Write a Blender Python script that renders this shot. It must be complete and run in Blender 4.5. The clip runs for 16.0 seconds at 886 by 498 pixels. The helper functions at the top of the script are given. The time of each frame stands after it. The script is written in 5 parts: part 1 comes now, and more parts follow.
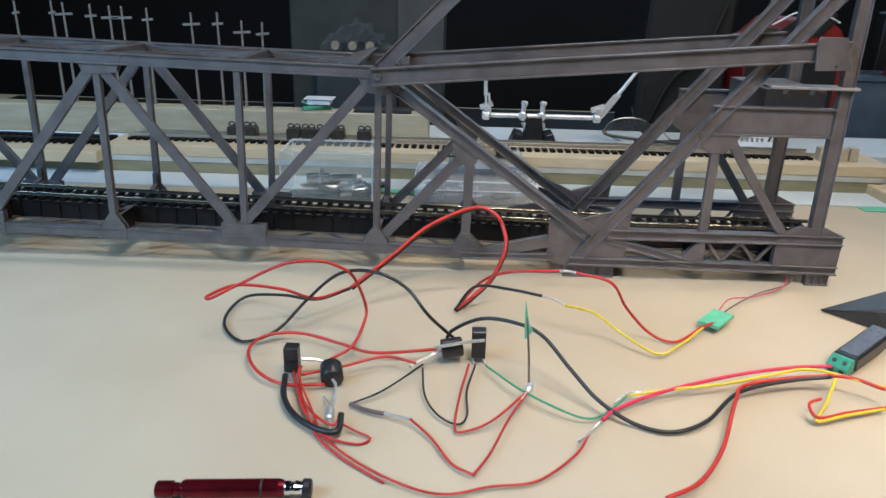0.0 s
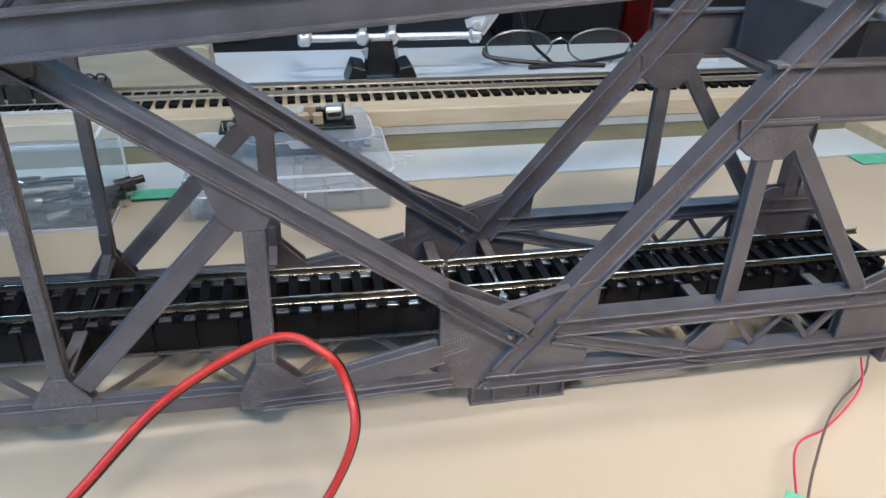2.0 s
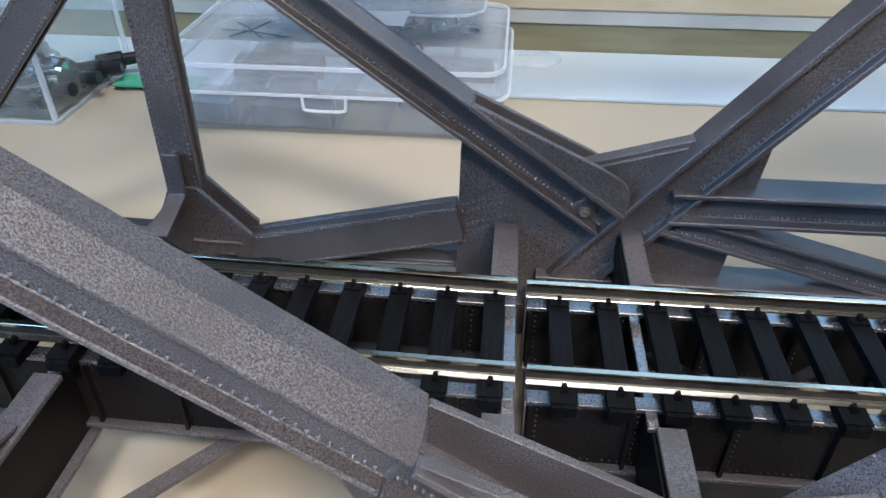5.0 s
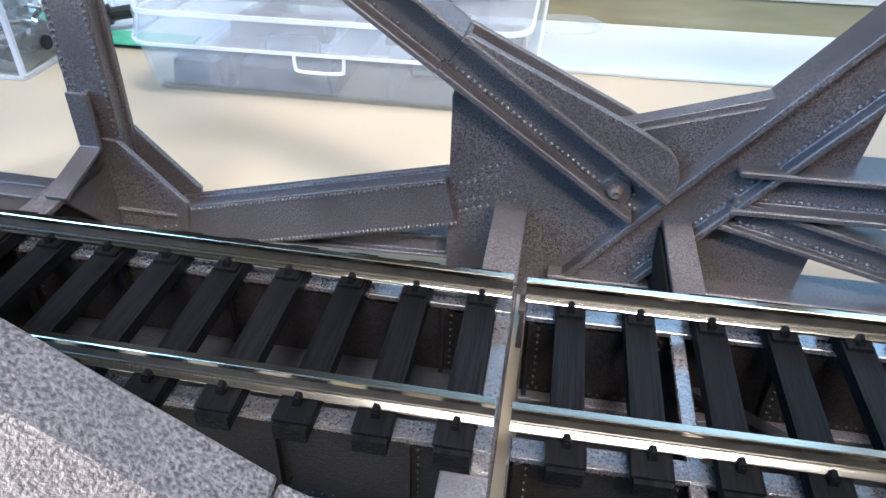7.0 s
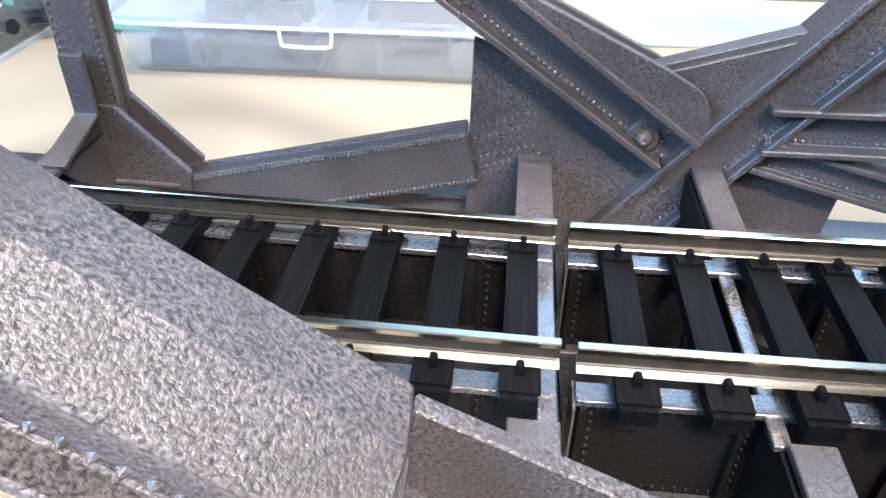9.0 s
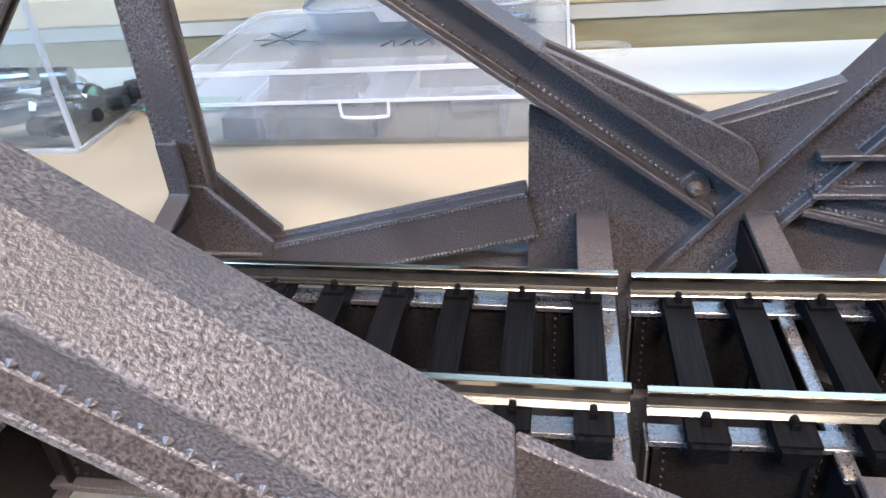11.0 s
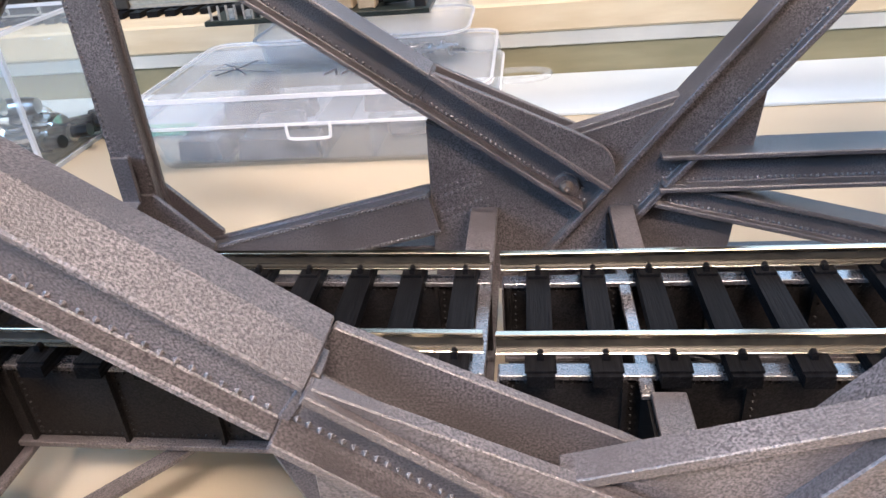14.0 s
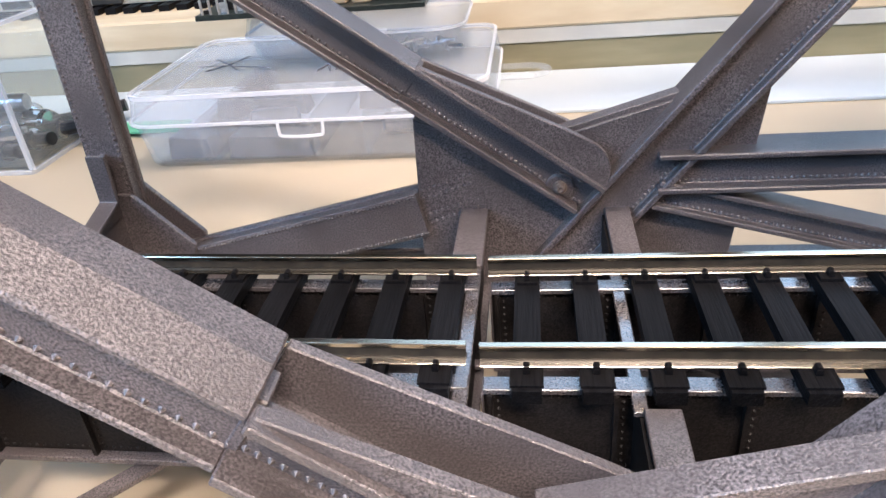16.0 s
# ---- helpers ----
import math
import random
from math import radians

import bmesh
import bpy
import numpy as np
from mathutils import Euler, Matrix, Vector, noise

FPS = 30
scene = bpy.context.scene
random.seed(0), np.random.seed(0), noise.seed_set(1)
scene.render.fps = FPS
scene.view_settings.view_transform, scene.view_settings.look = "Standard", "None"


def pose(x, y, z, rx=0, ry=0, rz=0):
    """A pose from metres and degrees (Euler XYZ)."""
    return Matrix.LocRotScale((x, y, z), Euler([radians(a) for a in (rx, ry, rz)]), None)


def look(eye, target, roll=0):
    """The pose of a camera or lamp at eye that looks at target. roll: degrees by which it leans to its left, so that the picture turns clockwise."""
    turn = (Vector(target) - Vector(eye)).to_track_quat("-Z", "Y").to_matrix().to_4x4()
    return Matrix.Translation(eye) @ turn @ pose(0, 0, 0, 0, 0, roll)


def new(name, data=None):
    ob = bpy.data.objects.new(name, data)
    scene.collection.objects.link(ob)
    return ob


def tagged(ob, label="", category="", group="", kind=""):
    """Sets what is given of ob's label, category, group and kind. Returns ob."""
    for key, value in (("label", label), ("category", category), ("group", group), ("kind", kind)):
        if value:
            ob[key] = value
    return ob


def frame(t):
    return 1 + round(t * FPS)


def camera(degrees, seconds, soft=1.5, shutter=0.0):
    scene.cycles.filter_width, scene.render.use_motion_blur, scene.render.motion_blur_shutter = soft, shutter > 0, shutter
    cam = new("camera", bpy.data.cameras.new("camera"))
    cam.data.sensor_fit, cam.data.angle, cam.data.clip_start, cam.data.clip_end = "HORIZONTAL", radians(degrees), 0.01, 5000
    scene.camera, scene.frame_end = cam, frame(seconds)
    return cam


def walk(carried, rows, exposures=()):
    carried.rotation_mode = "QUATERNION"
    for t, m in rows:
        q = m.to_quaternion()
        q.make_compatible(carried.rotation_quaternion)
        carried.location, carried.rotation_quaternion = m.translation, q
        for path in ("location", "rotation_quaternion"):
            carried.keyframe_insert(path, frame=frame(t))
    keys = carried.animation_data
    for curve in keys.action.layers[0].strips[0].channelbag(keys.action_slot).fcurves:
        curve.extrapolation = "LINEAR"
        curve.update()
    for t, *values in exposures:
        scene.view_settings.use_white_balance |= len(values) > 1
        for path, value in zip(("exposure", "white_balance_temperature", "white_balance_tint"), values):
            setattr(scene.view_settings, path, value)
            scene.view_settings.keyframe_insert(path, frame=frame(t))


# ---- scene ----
MM = 0.001
cam = camera(63.7, 16.0)
PATH = [
    (0, (-0.07764, -0.40691, 0.16894), (-0.08070, -0.21975, 0.09852), 1.52),
    (0.5, (-0.08123, -0.37962, 0.16334), (-0.07290, -0.19232, 0.09371), 1.73),
    (1, (-0.09369, -0.27912, 0.16082), (-0.07087, -0.09687, 0.08166), 2.98),
    (1.5, (-0.07159, -0.22274, 0.16991), (-0.03879, -0.04793, 0.07844), 2.59),
    (2, (-0.05585, -0.16502, 0.15512), (-0.01981, 0.00489, 0.05597), 1.65),
    (2.5, (-0.04109, -0.12588, 0.13869), (-0.01028, 0.03865, 0.02924), 0.56),
    (3, (-0.03588, -0.10558, 0.13018), (-0.00931, 0.05607, 0.01545), 0.15),
    (3.5, (-0.03065, -0.08217, 0.11820), (-0.01896, 0.07907, 0.00046), -2.19),
    (6, (-0.00783, -0.02264, 0.08147), (-0.03087, 0.13854, -0.03467), 1.17),
    (6.5, (-0.00754, -0.01727, 0.07687), (-0.03112, 0.14383, -0.03928), 0.13),
    (7, (-0.00851, -0.01304, 0.07315), (-0.03485, 0.14733, -0.04342), 0.55),
    (7.5, (-0.00912, -0.00891, 0.06845), (-0.03205, 0.15177, -0.04841), 1.43),
    (8, (-0.00931, -0.00742, 0.06531), (-0.03029, 0.15320, -0.05201), 1.55),
    (8.5, (-0.00942, -0.00731, 0.06423), (-0.02899, 0.15338, -0.05324), 1.29),
    (9, (-0.01568, -0.01391, 0.06721), (-0.03282, 0.14695, -0.05040), -0.00),
    (11.5, (-0.01690, -0.02149, 0.07354), (-0.04986, 0.14646, -0.02993), -6.06),
    (12, (-0.00936, -0.03492, 0.08333), (-0.03578, 0.13341, -0.02139), -4.81),
    (12.5, (-0.00599, -0.03592, 0.07614), (-0.03202, 0.13381, -0.02639), -5.44),
    (13, (-0.00640, -0.03279, 0.07548), (-0.03245, 0.14007, -0.02169), -5.15),
    (13.5, (-0.00555, -0.03475, 0.07578), (-0.03199, 0.13833, -0.02088), -5.22),
    (14, (-0.00497, -0.03442, 0.07455), (-0.03015, 0.13752, -0.02446), -5.42),
    (14.5, (-0.00533, -0.03324, 0.07308), (-0.02919, 0.13800, -0.02745), -5.01),
    (15, (-0.00426, -0.03248, 0.07355), (-0.02935, 0.13876, -0.02668), -5.52),
    (15.5, (-0.00362, -0.03047, 0.07325), (-0.02934, 0.14081, -0.02675), -5.33),
    (16, (-0.00310, -0.02970, 0.07282), (-0.02954, 0.14170, -0.02680), -5.47),
]
EXPOSURES = [(0, -0.20, 5820, 4), (2, -0.02, 5530, 7), (3.5, 0.12, 5370, 8), (6, 0.48, 5150, 4), (7, 1.0, 5250, 7), (9, 1.32, 5450, 8),
             (11.5, 0.84, 5830, 13), (12.5, 0.90, 6090, 15), (16, 0.89, 6090, 16)]

walk(cam, [(t, look(eye, target, roll)) for t, eye, target, roll in PATH], EXPOSURES)

# ---- world and lamps ----
world = bpy.data.worlds.new("room_air")
scene.world = world
world.use_nodes = True
world.node_tree.nodes["Background"].inputs[0].default_value = (0.55, 0.68, 1.0, 1)
world.node_tree.nodes["Background"].inputs[1].default_value = 0.02


def lamp(name, eye, target, size, power, colour, spread=180):
    data = bpy.data.lights.new(name, "AREA")
    data.shape, data.size, data.size_y = "RECTANGLE", size[0], size[1]
    data.energy, data.color, data.spread = power, colour, radians(spread)
    ob = new(name, data)
    ob.matrix_world = look(eye, target)
    return ob


lamp("back_window", (0.50, 1.32, 0.96), (0.02, 0.05, 0.02), (1.8, 0.70), 9.6, (0.54, 0.77, 1.0))
lamp("side_window_cool", (-0.60, -0.44, 0.44), (-0.30, -0.06, 0.03), (0.45, 0.36), 5.9, (0.40, 0.67, 1.0))
lamp("desk_lamp_warm", (0.25, -0.36, 0.48), (0.08, -0.06, -0.03), (0.18, 0.18), 0.38, (1.0, 0.78, 0.62), 56)
lamp("ceiling_lamp", (0.08, -0.50, 0.80), (0.05, 0.0, 0.0), (0.20, 0.10), 5.4, (1.0, 0.84, 0.70))
lamp("ceiling_tube", (0.08, 0.03, 0.92), (0.08, 0.035, 0.0), (0.36, 0.06), 4.0, (1.0, 0.84, 0.70))


# ---- materials ----
def material(name):
    m = bpy.data.materials.new(name)
    m.use_nodes = True
    return m, m.node_tree.nodes, m.node_tree.links, m.node_tree.nodes["Principled BSDF"]


def surface(name, dark, light, scale=300.0, rough=0.5, metal=0.0, bump=0.0, bump_scale=None, rough2=None, stain=None,
            stain_scale=20.0, stretch=(1, 1, 1), spec=0.5, random_value=0.0):
    """Two-scale procedural surface in object metres: grain from dark to light, larger stains, fine relief."""
    m, n, l, p = material(name)
    co = n.new("ShaderNodeTexCoord")
    mp = n.new("ShaderNodeMapping")
    mp.inputs["Scale"].default_value = stretch
    l.new(co.outputs["Object"], mp.inputs[0])
    fine = n.new("ShaderNodeTexNoise")
    fine.inputs["Scale"].default_value, fine.inputs["Detail"].default_value = scale, 4
    l.new(mp.outputs[0], fine.inputs[0])
    ramp = n.new("ShaderNodeValToRGB")
    ramp.color_ramp.elements[0].position, ramp.color_ramp.elements[1].position = 0.35, 0.68
    ramp.color_ramp.elements[0].color, ramp.color_ramp.elements[1].color = (*dark, 1), (*light, 1)
    l.new(fine.outputs[0], ramp.inputs[0])
    out = ramp.outputs[0]
    if stain:
        big = n.new("ShaderNodeTexNoise")
        big.inputs["Scale"].default_value, big.inputs["Detail"].default_value = stain_scale, 3
        l.new(mp.outputs[0], big.inputs[0])
        br = n.new("ShaderNodeValToRGB")
        br.color_ramp.elements[0].position, br.color_ramp.elements[1].position = 0.42, 0.7
        br.color_ramp.elements[0].color, br.color_ramp.elements[1].color = (0, 0, 0, 1), (1, 1, 1, 1)
        l.new(big.outputs[0], br.inputs[0])
        mix = n.new("ShaderNodeMixRGB")
        mix.inputs[2].default_value = (*stain, 1)
        l.new(br.outputs[0], mix.inputs[0])
        l.new(out, mix.inputs[1])
        out = mix.outputs[0]
    if random_value:
        info = n.new("ShaderNodeObjectInfo")
        rng = n.new("ShaderNodeMapRange")
        rng.inputs[3].default_value, rng.inputs[4].default_value = 1 - random_value, 1 + random_value
        l.new(info.outputs["Random"], rng.inputs[0])
        hsv = n.new("ShaderNodeHueSaturation")
        l.new(rng.outputs[0], hsv.inputs["Value"])
        l.new(out, hsv.inputs["Color"])
        out = hsv.outputs[0]
    l.new(out, p.inputs["Base Color"])
    p.inputs["Metallic"].default_value = metal
    p.inputs["Specular IOR Level"].default_value = spec
    if rough2 is None:
        p.inputs["Roughness"].default_value = rough
    else:
        rr = n.new("ShaderNodeMapRange")
        rr.inputs[3].default_value, rr.inputs[4].default_value = rough, rough2
        l.new(fine.outputs[0], rr.inputs[0])
        l.new(rr.outputs[0], p.inputs["Roughness"])
    if bump:
        bn = n.new("ShaderNodeTexNoise")
        bn.inputs["Scale"].default_value, bn.inputs["Detail"].default_value = bump_scale or scale, 3
        l.new(mp.outputs[0], bn.inputs[0])
        b = n.new("ShaderNodeBump")
        b.inputs["Strength"].default_value, b.inputs["Distance"].default_value = 0.6, bump
        l.new(bn.outputs[0], b.inputs["Height"])
        l.new(b.outputs[0], p.inputs["Normal"])
    return m


def clear(name, tint=(0.96, 0.98, 1.0), rough=0.08, alpha=0.25, white=0.0):
    """Thin clear plastic: see-through sheet with a gloss and a little milkiness."""
    m, n, l, p = material(name)
    p.inputs["Base Color"].default_value = (*tint, 1)
    p.inputs["Roughness"].default_value = rough
    t = n.new("ShaderNodeBsdfTransparent")
    t.inputs[0].default_value = (*tint, 1)
    mix = n.new("ShaderNodeMixShader")
    no = n.new("ShaderNodeTexNoise")
    no.inputs["Scale"].default_value = 60
    rg = n.new("ShaderNodeMapRange")
    rg.inputs[3].default_value, rg.inputs[4].default_value = alpha * 0.7, alpha * 1.3
    l.new(no.outputs[0], rg.inputs[0])
    l.new(rg.outputs[0], mix.inputs[0])
    l.new(t.outputs[0], mix.inputs[1])
    l.new(p.outputs[0], mix.inputs[2])
    l.new(mix.outputs[0], n["Material Output"].inputs[0])
    return m


# Pale specks in the grain colour stand in for glints on the rough print.
M_PRINT = surface("printed_plastic", (0.024, 0.0212, 0.0218), (0.212, 0.190, 0.192), 5000, 0.24, 0, 0.00018, 5000, 0.44, (0.072, 0.063, 0.063), 90, (1, 1, 1), 0.8)
# Printed plastic darkened so its colour carries the shade under the ties.
M_DECK = surface("shaded_deck_print", (0.005, 0.0045, 0.0045), (0.022, 0.019, 0.018), 4300, 0.42, 0, 0.00010, 4300, 0.6, None, 20, (1, 1, 1), 0.2)
M_STUD = surface("melted_stud", (0.10, 0.075, 0.06), (0.22, 0.18, 0.15), 2500, 0.4, 0, 0.0003, 2500)
M_PALEPRINT = surface("pale_grey_sheet", (0.20, 0.18, 0.175), (0.27, 0.245, 0.24), 300, 0.5, 0, 0.00005, 900)
M_GLOSSPRINT = surface("glossy_printed_face", (0.035, 0.033, 0.036), (0.15, 0.142, 0.15), 4600, 0.13, 0, 0.00006, 4600, 0.30, (0.06, 0.055, 0.056), 90, (1, 1, 1), 1.0)
M_GLOSSPRINT.node_tree.nodes["Principled BSDF"].inputs["Coat Weight"].default_value = 0.9
M_GLOSSPRINT.node_tree.nodes["Principled BSDF"].inputs["Coat Roughness"].default_value = 0.16
M_FLOORPRINT = surface("black_floor_print", (0.014, 0.0138, 0.015), (0.028, 0.027, 0.030), 2500, 0.4, 0, 0.00008, 3500)
M_RAIL = surface("rail_metal", (0.46, 0.41, 0.32), (0.56, 0.51, 0.42), 900, 0.17, 1.0, 0, None, 0.28, (0.42, 0.37, 0.28), 70, (0.03, 1, 1))
M_RAILFOOT = surface("rail_foot_metal", (0.50, 0.46, 0.39), (0.60, 0.56, 0.48), 900, 0.14, 1.0, 0, None, 0.24, None, 70, (0.03, 1, 1))
# Near-black web: the shade below the rail head is put into the colour.
M_RAILWEB = surface("shaded_web", (0.018, 0.016, 0.012), (0.045, 0.038, 0.028), 500, 0.55, 0.3, 0.00005, 900)
M_RAILBROWN = surface("rail_metal_dull", (0.50, 0.47, 0.40), (0.62, 0.58, 0.50), 700, 0.34, 0.8)
M_TIE = surface("tie_black", (0.0025, 0.0025, 0.003), (0.008, 0.008, 0.009), 700, 0.5, 0, 0.00022, 700, 0.65, None, 20, (4, 0.22, 4), 0.10, 0.25)
M_TABLE = surface("table_board", (0.475, 0.406, 0.296), (0.525, 0.456, 0.34), 14, 0.48, 0, 0.00005, 900, 0.6, (0.445, 0.372, 0.262), 5, (1, 1, 1), 0.25)
M_PAPER = surface("pale_foam_sheet", (0.50, 0.58, 0.64), (0.57, 0.64, 0.70), 20, 0.7, 0, 0, None, None, (0.60, 0.66, 0.69), 9)
M_CREAM = surface("cream_wood", (0.54, 0.45, 0.30), (0.63, 0.55, 0.39), 40, 0.6, 0, 0.0002, 120, None, (0.55, 0.44, 0.28), 14, (1, 6, 6))
# Cream wood turned olive: the overhang's shade is put into this colour.
M_OLIVE = surface("olive_shaded_wood", (0.23, 0.21, 0.12), (0.30, 0.27, 0.165), 40, 0.7, 0, 0.0002, 120, None, (0.20, 0.18, 0.105), 14, (1, 6, 6))
M_BACKWOOD = surface("aged_cream_wood", (0.40, 0.36, 0.25), (0.48, 0.43, 0.31), 40, 0.65, 0, 0.0002, 120, None, (0.36, 0.31, 0.21), 14, (1, 6, 6))
M_BLUEFOAM = surface("pale_foam", (0.46, 0.47, 0.44), (0.55, 0.56, 0.52), 50, 0.8)
M_DARK = surface("dark_room_paint", (0.006, 0.006, 0.0065), (0.012, 0.0115, 0.0115), 3, 0.85)
M_BLACK = surface("black_plastic", (0.012, 0.012, 0.013), (0.022, 0.022, 0.024), 300, 0.35, 0, 0.00005, 900)
M_BLACKW = surface("black_insulation", (0.012, 0.012, 0.013), (0.02, 0.02, 0.022), 400, 0.4)
M_REDW = surface("red_insulation", (0.42, 0.020, 0.015), (0.50, 0.034, 0.024), 300, 0.42)
M_PINKW = surface("magenta_red_insulation", (0.55, 0.025, 0.07), (0.62, 0.04, 0.10), 300, 0.38)
M_YELLOWW = surface("yellow_insulation", (0.62, 0.48, 0.02), (0.70, 0.56, 0.05), 300, 0.4)
M_GREENW = surface("green_insulation", (0.05, 0.26, 0.13), (0.07, 0.33, 0.18), 300, 0.4)
M_GREYW = surface("brown_grey_insulation", (0.10, 0.07, 0.065), (0.15, 0.11, 0.10), 300, 0.5)
M_TIN = surface("tinned_wire", (0.60, 0.60, 0.58), (0.80, 0.79, 0.77), 1500, 0.3, 0.7)
M_TAPE = surface("green_tape", (0.11, 0.42, 0.25), (0.15, 0.52, 0.32), 200, 0.55, 0, 0.0001, 400)
M_TERMINAL = surface("green_terminal", (0.03, 0.22, 0.14), (0.05, 0.30, 0.20), 200, 0.4)
M_CHROME = surface("chrome", (0.75, 0.76, 0.78), (0.85, 0.86, 0.88), 100, 0.10, 1.0)
M_SATIN = surface("satin_chrome", (0.78, 0.78, 0.78), (0.92, 0.92, 0.92), 300, 0.38, 0.6)
M_STEEL = surface("dull_steel", (0.42, 0.43, 0.44), (0.60, 0.60, 0.60), 200, 0.28, 1.0)
M_RED = surface("red_paint", (0.15, 0.010, 0.009), (0.21, 0.015, 0.012), 60, 0.4)
M_REDGLASS = surface("red_handle", (0.10, 0.006, 0.012), (0.17, 0.010, 0.02), 200, 0.16, 0.7)
M_CLEAR = clear("clear_plastic", (0.93, 0.95, 0.97), 0.14, 0.15)
M_FROST = clear("frosted_lid_plastic", (0.93, 0.95, 0.97), 0.28, 0.19)
M_ACRYLIC = clear("clear_acrylic", (0.97, 0.99, 0.99), 0.04, 0.10)
M_EDGE = clear("clear_plastic_edge", (0.95, 0.97, 1.0), 0.2, 0.46)
M_LENS = clear("spectacle_lens", (0.9, 0.93, 0.93), 0.02, 0.05)
M_FILM = clear("crumpled_film", (0.86, 0.89, 0.91), 0.05, 0.035)
M_CASE = surface("matt_black_case", (0.004, 0.004, 0.004), (0.008, 0.008, 0.008), 20, 0.75, 0, 0.0002, 200)
M_BEADS = surface("dark_hardware", (0.02, 0.03, 0.045), (0.10, 0.12, 0.15), 160, 0.35)
M_PCB = surface("dark_circuit_board", (0.012, 0.018, 0.016), (0.03, 0.04, 0.035), 700, 0.35)
M_TAN = surface("tan_component", (0.40, 0.30, 0.19), (0.52, 0.42, 0.28), 300, 0.4)
M_STICK = surface("weathered_stick", (0.15, 0.14, 0.125), (0.23, 0.215, 0.19), 200, 0.8)
M_GREYBOX = surface("grey_case", (0.022, 0.024, 0.026), (0.036, 0.038, 0.041), 20, 0.45)
M_BLUETUB = surface("blue_grey_tub", (0.05, 0.075, 0.105), (0.075, 0.105, 0.14), 30, 0.4)
M_WHITE = surface("white_plastic", (0.68, 0.70, 0.74), (0.78, 0.79, 0.80), 60, 0.4)
M_CARD = surface("brown_card", (0.20, 0.12, 0.07), (0.28, 0.18, 0.10), 40, 0.8)
M_SCRAWL = surface("faded_marker", (0.10, 0.10, 0.12), (0.20, 0.20, 0.23), 200, 0.5)
M_INK = surface("dark_marker_ink", (0.01, 0.01, 0.012), (0.03, 0.03, 0.035), 200, 0.5)


# ---- mesh helpers (millimetres in, metres out) ----
def thing(name, label, category, group="", kind="", at=(0, 0, 0)):
    ob = new(name)
    ob.empty_display_size = 0.01
    ob.location = Vector(at) * MM
    return tagged(ob, label, category, group, kind)


def part(name, bm, mat, parent=None, label="", bevel=0.0, smooth=False):
    bmesh.ops.recalc_face_normals(bm, faces=bm.faces)
    me = bpy.data.meshes.new(name)
    bm.to_mesh(me)
    bm.free()
    me.materials.append(mat)
    if smooth:
        for f in me.polygons:
            f.use_smooth = True
    ob = new(name, me)
    ob.parent = parent
    if bevel:
        b = ob.modifiers.new("edge", "BEVEL")
        b.width, b.segments, b.limit_method = bevel * MM, 1, "ANGLE"
    if label:
        ob["label"] = label
    return ob


def slab(bm, x0, x1, y0, y1, z0, z1):
    v = [bm.verts.new((x * MM, y * MM, z * MM)) for z in (z0, z1) for x, y in ((x0, y0), (x1, y0), (x1, y1), (x0, y1))]
    for q in ((3, 2, 1, 0), (4, 5, 6, 7), (0, 1, 5, 4), (1, 2, 6, 5), (2, 3, 7, 6), (3, 0, 4, 7)):
        bm.faces.new([v[i] for i in q])
    return v


def prism(bm, pts, y0, y1):
    """A plate in the x-z plane, pulled from y0 to y1."""
    a = [bm.verts.new((x * MM, y0 * MM, z * MM)) for x, z in pts]
    b = [bm.verts.new((x * MM, y1 * MM, z * MM)) for x, z in pts]
    n = len(pts)
    bm.faces.new(a)
    bm.faces.new(b[::-1])
    for i in range(n):
        bm.faces.new((a[i], b[i], b[(i + 1) % n], a[(i + 1) % n]))


def plank(bm, p, q, d0, d1, y0, y1):
    """A straight bar in the x-z plane from p to q, between the offsets d0 and d1 square to it."""
    ux, uz = q[0] - p[0], q[1] - p[1]
    n = math.hypot(ux, uz)
    nx, nz = -uz / n, ux / n
    prism(bm, [(p[0] + nx * d0, p[1] + nz * d0), (q[0] + nx * d0, q[1] + nz * d0), (q[0] + nx * d1, q[1] + nz * d1), (p[0] + nx * d1, p[1] + nz * d1)], y0, y1)


def bar3(bm, p, q, w, h):
    """A bar between two points in space, w wide level and h high."""
    p, q = Vector(p), Vector(q)
    u = (q - p).normalized()
    s = u.cross(Vector((0, 0, 1))).normalized() * w / 2
    t = s.cross(u).normalized() * h / 2
    a = [bm.verts.new((e + i * s + j * t) * MM) for e in (p, q) for i, j in ((-1, -1), (1, -1), (1, 1), (-1, 1))]
    for f in ((3, 2, 1, 0), (4, 5, 6, 7), (0, 1, 5, 4), (1, 2, 6, 5), (2, 3, 7, 6), (3, 0, 4, 7)):
        bm.faces.new([a[i] for i in f])


def rod(bm, p, q, r0, r1=None, sides=16):
    p, q = Vector(p), Vector(q)
    r1 = r0 if r1 is None else r1
    u = (q - p).normalized()
    s = (u.cross(Vector((0, 0, 1))) if abs(u.z) < 0.95 else u.cross(Vector((1, 0, 0)))).normalized()
    t = u.cross(s)
    rings = [[bm.verts.new((e + r * (math.cos(a) * s + math.sin(a) * t)) * MM) for a in (2 * math.pi * k / sides for k in range(sides))] for e, r in ((p, r0), (q, r1))]
    for k in range(sides):
        bm.faces.new((rings[0][k], rings[0][(k + 1) % sides], rings[1][(k + 1) % sides], rings[1][k]))
    bm.faces.new(rings[0][::-1])
    bm.faces.new(rings[1])


